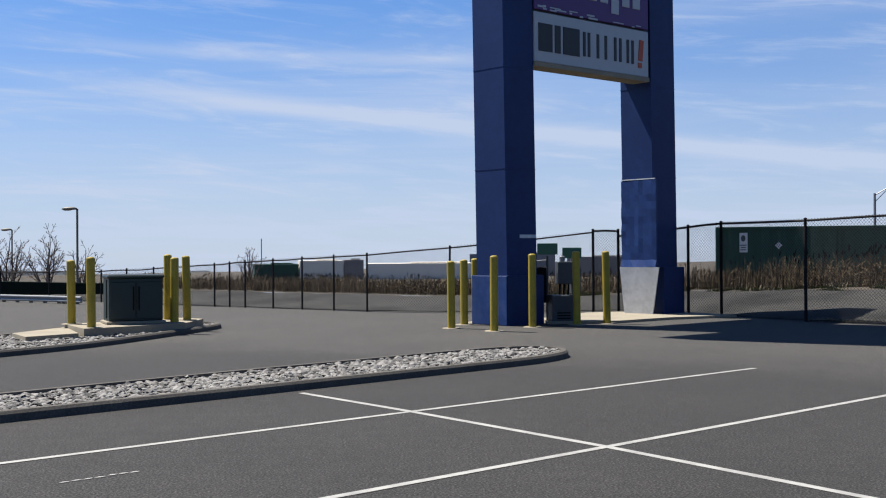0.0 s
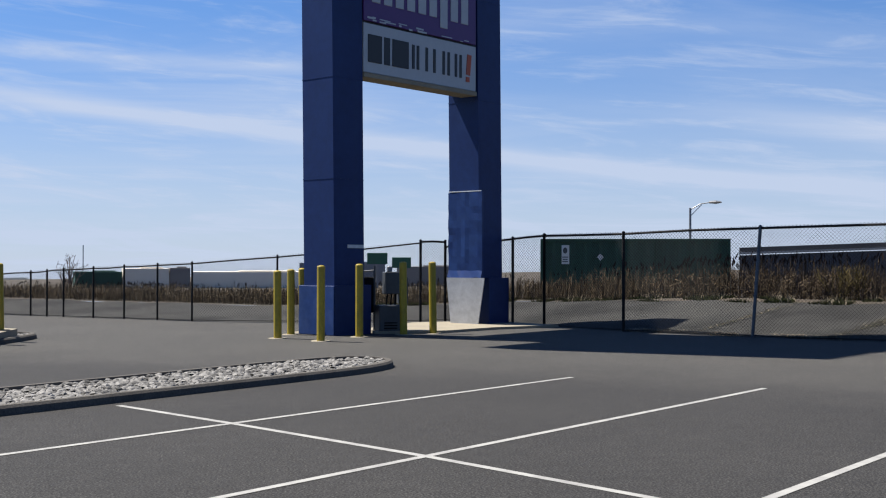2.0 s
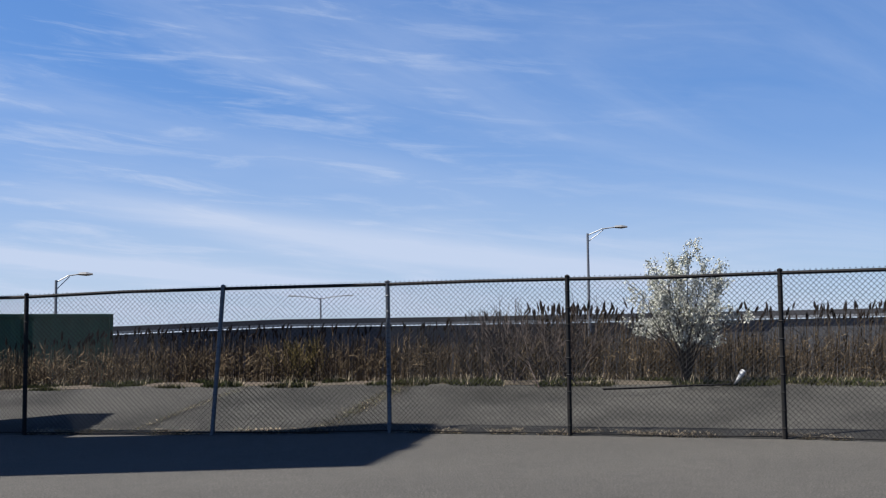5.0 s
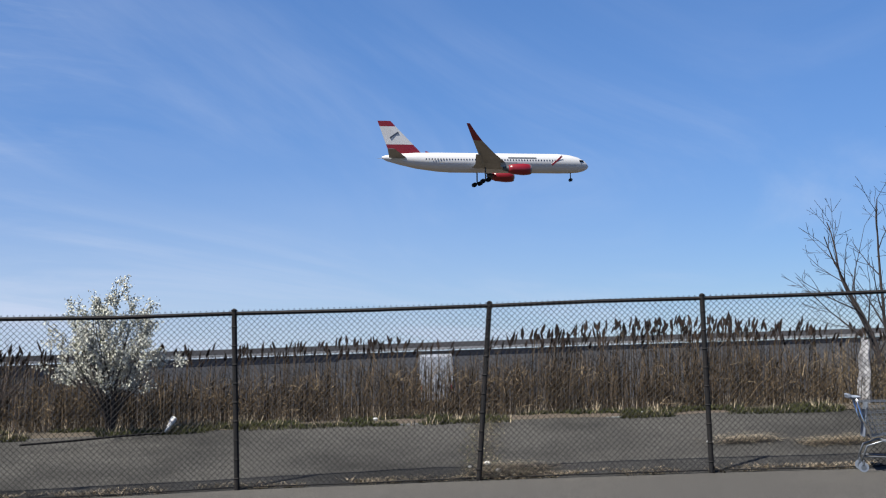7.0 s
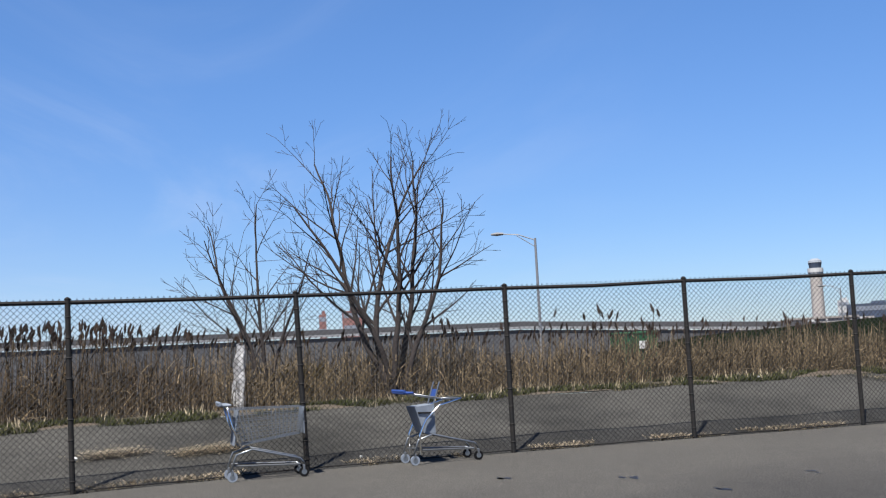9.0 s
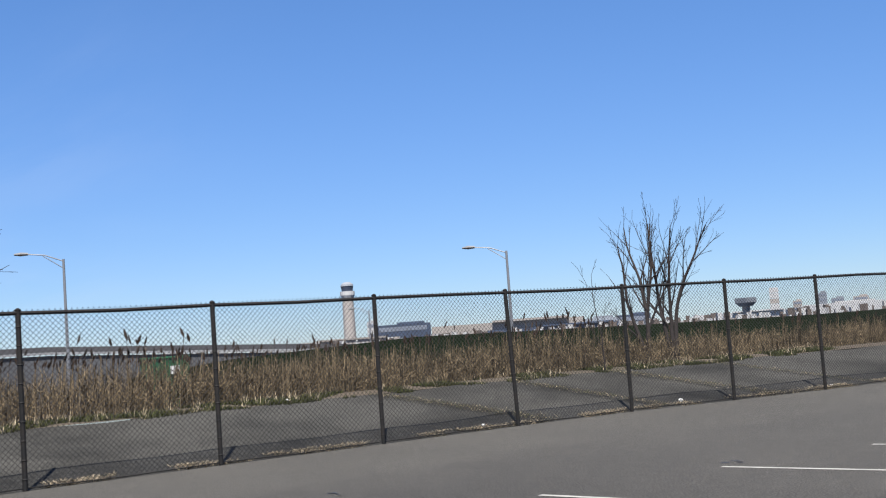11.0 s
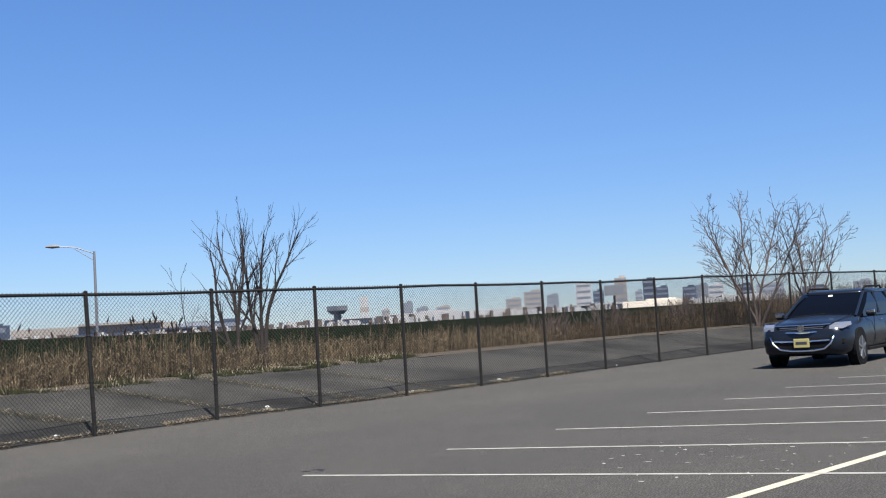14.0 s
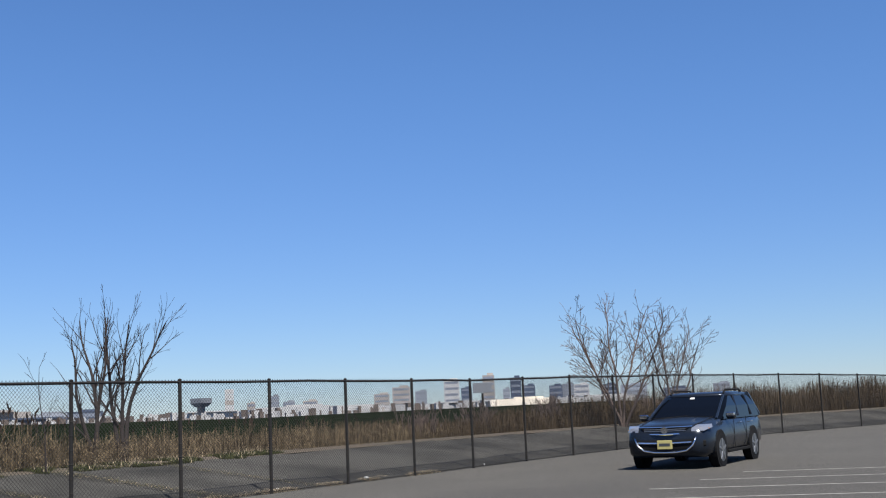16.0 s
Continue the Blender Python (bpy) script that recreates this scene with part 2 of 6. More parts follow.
BUSH_TWIG = material("dark_bush_twig", (0.075, 0.060, 0.054), 0.95, grain=9, vary=0.3, bump=0, by_island=0.4, spec=0.1)
OLIVE_TWIG = material("olive_shrub_twig", (0.088, 0.068, 0.026), 0.95, grain=9, vary=0.3, bump=0, by_island=0.4, spec=0.1)
BLOSSOM = material("white_blossom", (0.4752, 0.4752, 0.4092), 0.8, grain=15, vary=0.12, bump=0, by_island=0.22)
LEAFLET = material("young_leaf", (0.12, 0.14, 0.045), 0.8, grain=15, vary=0.3, bump=0, by_island=0.4)
BRUSH = material("brown_brush", (0.115, 0.09, 0.075), 0.9, grain=9, vary=0.3, bump=0, by_island=0.4)
LAMP_METAL = material("lamp_pole_metal", (0.1851, 0.1907, 0.202), 0.5, 0.5, grain=10, vary=0.12, bump=0.05)
BRONZE = material("bronze_lamp", (0.14, 0.125, 0.095), 0.6, 0.1, grain=10, vary=0.15, bump=0.05)
ROADWALL = material("viaduct_concrete", (0.072, 0.075, 0.083), 0.9, grain=4, vary=0.15, bump=0.1, stain=0.5, stain_scale=0.12, stain_colour=(0.048, 0.050, 0.056), spec=0.15)
RAILWHITE = material("pale_guard_rail", (0.2356, 0.2412, 0.2468), 0.5, 0.3, grain=4, vary=0.1, bump=0)
DARKBAND = material("dark_barrier", (0.04208, 0.04208, 0.04768), 0.8, grain=4, vary=0.2, bump=0.1)
# white walls, brightened and warmed in the colour to offset blue skylit shade
TRAILER = material("shade_warmed_white_wall", (0.74, 0.67, 0.56), 0.6, grain=1.5, vary=0.06, bump=0)
FARWHITE = material("far_white_wall", (0.3366, 0.3366, 0.3366), 0.7, grain=0.3, vary=0.1, bump=0)
# bluish grey: distance haze is put into the wall colour
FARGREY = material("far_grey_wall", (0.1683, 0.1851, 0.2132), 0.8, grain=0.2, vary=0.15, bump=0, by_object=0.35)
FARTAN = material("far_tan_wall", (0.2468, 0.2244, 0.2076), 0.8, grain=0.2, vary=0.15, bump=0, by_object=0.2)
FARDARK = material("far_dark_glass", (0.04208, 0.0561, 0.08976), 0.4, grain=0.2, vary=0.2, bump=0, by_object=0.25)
FARRED = material("far_red_brick", (0.17, 0.08, 0.072), 0.8, grain=0.3, vary=0.2, bump=0)
HEDGE = material("dark_green_screen", (0.0075, 0.0125, 0.006), 0.95, grain=3, vary=0.4, bump=0.2, spec=0.05)
SIGN_GREEN = material("green_road_sign", (0.00561, 0.08976, 0.04768), 0.5, vary=0.06, bump=0)
SIGN_YELLOW = material("yellow_sign", (0.3703, 0.2693, 0.01683), 0.5, vary=0.08, bump=0)
CARPAINT = material("steel_blue_car_paint", (0.017, 0.0225, 0.033), 0.24, 0.55, grain=90, vary=0.06, bump=0.0)
CHROME = material("chrome", (0.75, 0.76, 0.78), 0.12, 1.0, vary=0.02, bump=0)
GLASS_DARK = material("tinted_glass", (0.002, 0.0025, 0.0035), 0.06, 0.0, vary=0.02, bump=0, spec=0.16)
LENS = material("headlight_lens", (0.42, 0.43, 0.45), 0.1, 0.75, vary=0.05, bump=0)
AMBER = material("amber_lens", (0.2, 0.075, 0.02), 0.35, vary=0.05, bump=0)
PLATE = material("pale_yellow_plate", (0.3478, 0.3085, 0.1234), 0.5, vary=0.05, bump=0)
ALLOY = material("alloy_rim", (0.2525, 0.2581, 0.2693), 0.3, 0.8, vary=0.08, bump=0)
CARTWIRE = material("galvanised_cart_wire", (0.2, 0.215, 0.235), 0.3, 0.75, vary=0.1, bump=0)
CARTBLUE = material("blue_cart_plastic", (0.01683, 0.04488, 0.1795), 0.4, vary=0.1, bump=0)
CARTGREY = material("grey_cart_plastic", (0.1403, 0.1627, 0.1963), 0.5, vary=0.12, bump=0.05)
PLANE_WHITE = material("white_aircraft_paint", (0.4488, 0.4488, 0.4488), 0.35, grain=0.6, vary=0.03, bump=0)
PLANE_GREY = material("grey_aircraft_wing", (0.202, 0.2076, 0.2132), 0.45, 0.2, grain=0.5, vary=0.12, bump=0)
PLANE_RED = material("red_aircraft_paint", (0.165, 0.0065, 0.013), 0.35, vary=0.04, bump=0)
FARBROWN = material("far_brown_clutter", (0.085, 0.068, 0.06), 0.9, grain=0.5, vary=0.3, bump=0)
# window bands paled and woods blued to stand in for distance haze
FARBAND = material("far_hazed_window_band", (0.1346, 0.1515, 0.1851), 0.5, grain=0.2, vary=0.15, bump=0)
FARTREES = material("far_haze_tinted_woods", (0.075, 0.09, 0.105), 0.9, grain=0.15, vary=0.35, bump=0)
LITTER = material("pale_litter", (0.528, 0.528, 0.5148), 0.6, grain=20, vary=0.08, bump=0.1)


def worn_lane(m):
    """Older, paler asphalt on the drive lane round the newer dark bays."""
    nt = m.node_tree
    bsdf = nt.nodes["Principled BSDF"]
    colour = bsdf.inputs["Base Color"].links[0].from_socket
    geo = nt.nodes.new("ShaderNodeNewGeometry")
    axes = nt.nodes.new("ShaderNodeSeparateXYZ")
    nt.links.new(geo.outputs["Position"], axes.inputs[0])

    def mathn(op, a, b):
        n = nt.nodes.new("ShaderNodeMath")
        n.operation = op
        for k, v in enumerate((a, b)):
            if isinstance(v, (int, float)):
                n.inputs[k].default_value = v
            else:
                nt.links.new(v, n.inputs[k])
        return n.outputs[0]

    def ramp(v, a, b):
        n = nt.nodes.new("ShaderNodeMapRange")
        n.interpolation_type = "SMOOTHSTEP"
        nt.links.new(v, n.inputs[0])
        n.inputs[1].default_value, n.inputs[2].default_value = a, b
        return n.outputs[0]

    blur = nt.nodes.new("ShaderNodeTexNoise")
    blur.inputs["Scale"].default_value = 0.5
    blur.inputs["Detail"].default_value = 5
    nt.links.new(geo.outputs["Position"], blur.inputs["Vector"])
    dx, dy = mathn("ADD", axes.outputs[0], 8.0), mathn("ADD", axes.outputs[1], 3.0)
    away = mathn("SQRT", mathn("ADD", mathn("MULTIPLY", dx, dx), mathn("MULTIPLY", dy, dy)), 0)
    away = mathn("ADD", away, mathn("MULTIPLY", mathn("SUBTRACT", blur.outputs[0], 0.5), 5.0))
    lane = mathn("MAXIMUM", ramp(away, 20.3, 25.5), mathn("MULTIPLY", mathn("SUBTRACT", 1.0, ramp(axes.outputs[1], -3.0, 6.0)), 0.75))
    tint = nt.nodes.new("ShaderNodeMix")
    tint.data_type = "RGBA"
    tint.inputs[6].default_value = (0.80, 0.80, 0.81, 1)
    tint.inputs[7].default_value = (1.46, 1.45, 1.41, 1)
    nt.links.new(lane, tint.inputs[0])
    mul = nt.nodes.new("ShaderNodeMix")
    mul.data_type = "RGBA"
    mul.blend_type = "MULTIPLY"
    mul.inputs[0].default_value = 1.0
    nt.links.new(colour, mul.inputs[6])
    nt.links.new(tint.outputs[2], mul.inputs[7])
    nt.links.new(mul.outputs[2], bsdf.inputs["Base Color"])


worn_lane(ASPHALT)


# ---- mesh helpers ----
class Shape:
    """Gathers vertices and faces for one mesh."""

    def __init__(self):
        self.v, self.f = [], []

    def add(self, verts, faces):
        k = len(self.v)
        self.v += [tuple(p) for p in verts]
        self.f += [tuple(i + k for i in f) for f in faces]
        return self

    def box(self, c, s, rot=None, bevel=0.0):
        x, y, z = (a / 2 for a in s)
        b = min(bevel, x * 0.9, y * 0.9, z * 0.9)
        if b <= 0:
            vs = [Vector((sx * x, sy * y, sz * z)) for sx in (-1, 1) for sy in (-1, 1) for sz in (-1, 1)]
            fs = [(0, 1, 3, 2), (4, 6, 7, 5), (0, 4, 5, 1), (2, 3, 7, 6), (0, 2, 6, 4), (1, 5, 7, 3)]
        else:
            bm = bmesh.new()
            bmesh.ops.create_cube(bm, size=1)
            bmesh.ops.scale(bm, vec=s, verts=bm.verts)
            bmesh.ops.bevel(bm, geom=bm.edges[:], offset=b, segments=1, affect="EDGES")
            bm.verts.index_update()
            vs = [v.co.copy() for v in bm.verts]
            fs = [tuple(v.index for v in f.verts) for f in bm.faces]
            bm.free()
        m = rot if rot else Matrix.Identity(3)
        return self.add([m @ v + Vector(c) for v in vs], fs)

    def tube(self, pts, radii, n=6, caps=True):
        pts = [Vector(p) for p in pts]
        if isinstance(radii, (int, float)):
            radii = [radii] * len(pts)
        k = len(self.v)
        side = None
        for i, p in enumerate(pts):
            d = (pts[min(i + 1, len(pts) - 1)] - pts[max(i - 1, 0)]).normalized()
            if side is None:
                side = d.orthogonal().normalized()
            else:
                side = (side - d * side.dot(d))
                side = side.normalized() if side.length > 1e-6 else d.orthogonal().normalized()
            up = d.cross(side)
            for j in range(n):
                a = 2 * math.pi * j / n
                self.v.append(tuple(p + (side * math.cos(a) + up * math.sin(a)) * radii[i]))
        for i in range(len(pts) - 1):
            for j in range(n):
                a, b = k + i * n + j, k + i * n + (j + 1) % n
                self.f.append((a, b, b + n, a + n))
        if caps:
            self.f.append(tuple(k + j for j in reversed(range(n))))
            self.f.append(tuple(k + (len(pts) - 1) * n + j for j in range(n)))
        return self

    def prism(self, outline, z0, z1):
        """Upright prism over a plan outline (anticlockwise)."""
        n = len(outline)
        vs = [(x, y, z0) for x, y in outline] + [(x, y, z1) for x, y in outline]
        fs = [tuple(reversed(range(n))), tuple(range(n, 2 * n))] + [(i, (i + 1) % n, n + (i + 1) % n, n + i) for i in range(n)]
        return self.add(vs, fs)

    def loft(self, rings, closed=True, caps=True):
        n = len(rings[0])
        k = len(self.v)
        for r in rings:
            self.v += [tuple(p) for p in r]
        m = n if closed else n - 1
        for i in range(len(rings) - 1):
            for j in range(m):
                a, b = k + i * n + j, k + i * n + (j + 1) % n
                self.f.append((a, b, b + n, a + n))
        if caps:
            self.f.append(tuple(k + j for j in reversed(range(n))))
            self.f.append(tuple(k + (len(rings) - 1) * n + j for j in range(n)))
        return self

    def mesh(self, name, mat, smooth=False):
        me = bpy.data.meshes.new(name)
        me.from_pydata(self.v, [], self.f)
        me.materials.append(mat)
        if smooth:
            me.polygons.foreach_set("use_smooth", [True] * len(me.polygons))
        me.update()
        return me


def part(name, shape, mat, parent, label="", smooth=False):
    me = shape if isinstance(shape, bpy.types.Mesh) else shape.mesh(name, mat, smooth)
    ob = new(name, me)
    ob.parent = parent
    if label:
        tagged(ob, label)
    return ob


def solid(name, shape, mat, label, category, group="", kind="", smooth=False, at=None):
    ob = new(name, shape.mesh(name, mat, smooth))
    if at is not None:
        ob.matrix_basis = at
    return tagged(ob, label, category, group, kind)


def thing(name, at, label, category, group="", kind=""):
    ob = new(name)
    ob.empty_display_size = 0.2
    ob.matrix_basis = at
    return tagged(ob, label, category, group, kind)


def rotz(a):
    return Matrix.Rotation(radians(a), 3, "Z")


# ---- fence line, lot and ground ----
POSTS = [(6.75, 28.48), (8.08, 26.16), (10.2, 23.79), (12.4, 22.0), (13.93, 19.5), (15.52, 16.79), (16.76, 13.77), (17.75, 10.75), (18.58, 7.8),
         (19.14, 4.8), (19.39, 1.94), (19.58, -0.93), (19.85, -3.84), (19.92, -6.56), (19.67, -9.05), (19.54, -11.61), (19.48, -14.28),
         (19.46, -17.08), (19.49, -20.06)]
SOUTH = [(19.45, -23.1), (19.4, -26.2), (19.3, -29.4), (19.15, -32.7), (18.9, -36.2), (18.3, -39.4), (17.4, -42.7), (16.5, -46.0), (15.6, -49.4), (14.8, -52.6), (13.9, -56.0), (13.0, -59.5)]
WEST = [(4.67, 31.28), (3.97, 31.05), (0.18, 30.95), (-2.06, 31.76), (-4.0, 33.28), (-5.83, 34.55), (-6.9, 35.42), (-9.2, 37.3), (-11.45, 39.3), (-15.8, 41.9), (-20.5, 44.2), (-27, 47)]
WEST_TOP = [2.15, 2.12, 1.73, 1.55, 1.46, 1.36, 1.28, 1.15, 1.05, 1.0, 1.0, 1.0]
EAST = POSTS + SOUTH
LINE = [Vector((x, y)) for x, y in [(-70, 62)] + WEST[::-1] + EAST + [(-2, -120)]]


def outward(i):
    a, b = LINE[max(i - 1, 0)], LINE[min(i + 1, len(LINE) - 1)]
    d = (b - a).normalized()
    return Vector((-d.y, d.x))


NORMALS = [outward(i) for i in range(len(LINE))]
for _ in range(3):
    NORMALS = [(NORMALS[max(i - 1, 0)] + NORMALS[i] * 2 + NORMALS[min(i + 1, len(LINE) - 1)]).normalized() for i in range(len(LINE))]


def rise(offset, u=20.0):
    """Height of the ground at a distance outside the fence; the slope is lower towards the west end."""
    prof = ((0, 0.0), (0.4, 0.05), (4.1, 0.62), (4.8, 0.68), (8, 0.6), (14, 0.2), (30, -0.3), (100, -0.8), (400, -2.6), (1500, -8), (4600, -24))
    low = 0.45 + 0.55 * max(0.0, min(1.0, (u - 10.5) / 3.5))
    for (a, za), (b, zb) in zip(prof, prof[1:]):
        if offset <= b:
            z = za + (zb - za) * (offset - a) / (b - a)
            return z * low if z > 0 else z
    return prof[-1][1]


def along(u):
    """Point and outward normal at a position (in line segments) along the fence."""
    i = max(0, min(int(u), len(LINE) - 2))
    w = u - i
    return LINE[i] * (1 - w) + LINE[i + 1] * w, (NORMALS[i] * (1 - w) + NORMALS[i + 1] * w).normalized()


def band(offsets, steps, bumpy=0.0):
    s = Shape()
    n = (len(LINE) - 1) * steps + 1
    for k in range(n):
        u = min(k / steps, len(LINE) - 1.0001)
        p, nn = along(u)
        for o in offsets:
            q = p + nn * o
            z = rise(o, u)
            if bumpy and offsets[0] < o:
                z += bumpy * noise.noise(Vector((q.x * 0.6, q.y * 0.6, 0)))
            s.v.append((q.x, q.y, z))
    m = len(offsets)
    for k in range(n - 1):
        for j in range(m - 1):
            a = k * m + j
            s.f.append((a, a + m, a + m + 1, a + 1))
    return s


ground = solid("ground", band([4.1, 4.8, 8, 14, 30, 100, 400, 1500, 4600], 2), SOIL, "bare brown marsh soil beyond the fence", "ground", kind="structure", smooth=True)
embankment = solid("embankment", band([0, 0.4, 1.3, 2.2, 3.2, 4.1], 6, 0.05), APRON, "worn grey asphalt slope rising behind the fence", "embankment", kind="structure", smooth=True)
lot = Shape()
outline = [(p.x, p.y) for p in LINE] + [(-140, -120), (-140, 62)]
lot.add([(x, y, 0.0) for x, y in outline], [tuple(reversed(range(len(outline))))])
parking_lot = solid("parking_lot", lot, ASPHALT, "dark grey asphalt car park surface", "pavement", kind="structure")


def strip(pts, width, z=0.004, mat=PAINT_LINE):
    s = Shape()
    pts = [Vector(p) for p in pts]
    for i, p in enumerate(pts):
        d = (pts[min(i + 1, len(pts) - 1)] - pts[max(i - 1, 0)]).normalized()
        nn = Vector((-d.y, d.x)) * width / 2
        s.v += [(p.x + nn.x, p.y + nn.y, z), (p.x - nn.x, p.y - nn.y, z)]
    for i in range(len(pts) - 1):
        s.f.append((2 * i, 2 * i + 1, 2 * i + 3, 2 * i + 2))
    return s


# ---- painted bay lines ----
SPINE = [(-1.61, 13.23), (-0.32, 11.61), (1.31, 9.44), (2.95, 7.05), (4.5, 4.95), (5.7, 2.9), (7.2, 0.1), (6.98, -2.4), (6.75, -4.9), (6.55, -7.35), (6.38, -9.8), (6.2, -12.2), (6.0, -14.6), (5.85, -17), (5.7, -19.4)]
ENDS = {1: (4.16, 15.72), 2: (6.23, 14.04), 3: (8.05, 11.75), 4: (9.4, 9.7), 5: (10.7, 7.0), 6: (12.22, 1.41), 7: (12.13, -1.02), 8: (11.97, -3.35), 9: (11.83, -5.6), 10: (11.65, -7.88), 11: (11.47, -10.2), 12: (11.37, -12.58), 13: (11.24, -14.94), 14: (11.1, -17.3)}
solid("bay_spine_line", strip(SPINE[:6], 0.085), PAINT_LINE, "white painted line dividing parking bays", "road marking", "bay lines", "structure")
solid("bay_spine_line", strip(SPINE[6:], 0.12), PAINT_CREAM, "cream painted line dividing parking bays", "road marking", "bay lines", "structure")
for i, e in ENDS.items():
    a = Vector(SPINE[i])
    far = a - (Vector(e) - a).normalized() * 4.9
    pts = [far, a, Vector(e)] if i > 5 else [far, a.lerp(far, 0.02), Vector(e)]
    solid("bay_line", strip(pts, 0.08, 0.005), PAINT_LINE, "worn white painted parking bay line", "road marking", "bay lines", "structure")
solid("bay_line", strip([(-5.2, 22.6), (-9, 22.9), (-14, 23.2)], 0.1, 0.005), PAINT_LINE, "worn white painted parking bay line", "road marking", "bay lines", "structure")
old = Shape()
for _ in range(60):
    cx, cy = random.gauss(8.3, 0.7), random.gauss(-3.3, 0.8)
    a, r = random.uniform(0, 6), random.uniform(0.01, 0.055)
    d = Vector((math.cos(a), math.sin(a))) * r
    q = Vector((-d.y, d.x)) * random.uniform(0.15, 0.5)
    old.add([(cx + d.x, cy + d.y, 0.006), (cx + q.x, cy + q.y, 0.006), (cx - d.x, cy - d.y, 0.006), (cx - q.x, cy - q.y, 0.006)], [(0, 1, 2, 3)])
for k in range(7):
    x = -2.62 + 0.39 * k / 6
    y = 8.08 + 0.39 * k / 6 + random.uniform(-.015, .015)
    old.add([(x - .03, y - .035, .006), (x + .01, y - .015, .006), (x + .035, y + .03, .006), (x - .012, y + .012, .006)], [(0, 1, 2, 3)])
solid("paint_flakes", old, PAINT_LINE, "scattered flakes of old white paint on asphalt", "paint flakes", kind="stuff")
old = Shape()
for cx, cy in ((-2.0, 6.8), (-1.7, 7.1), (-2.5, 6.6), (14.9, 7.5), (15.2, 4.4), (14.5, 2.6), (16, 5.6), (13.7, 3.9), (12.3, -1.4)):
    for _ in range(3):
        x, y, r, q = cx + random.uniform(-.1, .1), cy + random.uniform(-.1, .1), random.uniform(.05, .16), random.uniform(.02, .05)
        old.add([(x - r, y, .003), (x, y - q, .003), (x + r, y, .003), (x, y + q, .003)], [(0, 1, 2, 3)])
solid("tar_spots", old, INK, "small dark tar spots on the asphalt", "tar spots", kind="stuff")


# ---- kerbed gravel islands ----
def smooth_loop(pts, n=4):
    out, k = [], len(pts)
    for i in range(k):
        p0, p1, p2, p3 = (Vector(pts[(i + j - 1) % k]) for j in range(4))
        for t in (j / n for j in range(n)):
            out.append(0.5 * ((2 * p1) + (p2 - p0) * t + (2 * p0 - 5 * p1 + 4 * p2 - p3) * t * t + (3 * p1 - p0 - 3 * p2 + p3) * t ** 3))
    return out


def inset(loop, d):
    out, k = [], len(loop)
    for i in range(k):
        a = (loop[(i + 1) % k] - loop[i - 1]).normalized()
        out.append(loop[i] + Vector((-a.y, a.x)) * d)
    return out


def inside(p, loop):
    hit = False
    for a, b in zip(loop, loop[1:] + loop[:1]):
        if (a.y > p[1]) != (b.y > p[1]) and p[0] < (b.x - a.x) * (p[1] - a.y) / (b.y - a.y) + a.x:
            hit = not hit
    return hit


def pebble_field(loop, count, z, r0, r1, clear=None):
    s = Shape()
    xs, ys = [p.x for p in loop], [p.y for p in loop]
    base = [(0.15, 0.1, 1), (0.62, 0.1, 0.72), (0.1, 0.62, 0.78), (-0.6, 0.15, 0.7), (-0.1, -0.6, 0.74), (1, 0, 0), (0.35, 0.95, 0), (-0.8, 0.62, 0), (-0.85, -0.55, 0), (0.3, -0.95, 0)]
    faces = [(0, 1, 2), (0, 2, 3), (0, 3, 4), (0, 4, 1), (1, 5, 6, 2), (2, 6, 7, 3), (3, 7, 8, 4), (4, 8, 9), (4, 9, 5, 1)]
    made = 0
    while made < count:
        p = (random.uniform(min(xs), max(xs)), random.uniform(min(ys), max(ys)))
        if not inside(p, loop) or (clear and inside(p, clear)):
            continue
        made += 1
        r = random.uniform(r0, r1)
        m = Euler((random.uniform(-.5, .5), random.uniform(-.5, .5), random.uniform(0, 6.3))).to_matrix()
        f = (random.uniform(.7, 1.3), random.uniform(.6, 1), random.uniform(.35, .6))
        h = z + random.uniform(-0.35, 0.35) * r
        s.add([m @ Vector((a * f[0] * r, b * f[1] * r, c * f[2] * r)) + Vector((p[0], p[1], h)) for a, b, c in base], faces)
    return s


def island(loop, name_label, count, r0, r1, clear=None, height=0.105):
    t = thing("gravel_island", Matrix.Identity(4), name_label, "traffic island", "gravel islands", "structure")
    inner = inset(loop, 0.125)
    k = len(loop)
    s = Shape()
    prof = [(loop, 0.0), (inset(loop, 0.012), height - 0.03), (inset(loop, 0.04), height), (inner, height), (inset(loop, 0.135), height - 0.08)]
    for ring, z in prof:
        s.v += [(p.x, p.y, z) for p in ring]
    for j in range(len(prof) - 1):
        for i in range(k):
            a, b = j * k + i, j * k + (i + 1) % k
            s.f.append((a, b, b + k, a + k))
    part("kerb", s, KERB, t, "grey concrete kerb")
    part("gravel_bed", Shape().add([(p.x, p.y, height - 0.07) for p in inset(loop, 0.135)], [tuple(range(k))]), SOIL, t, "dirt under the stones")
    stones = part("stones", pebble_field(inner, count, height - 0.055, r0, r1, clear), PEBBLE, t, "loose pale grey stones")
    tagged(stones, kind="stuff")
    return t


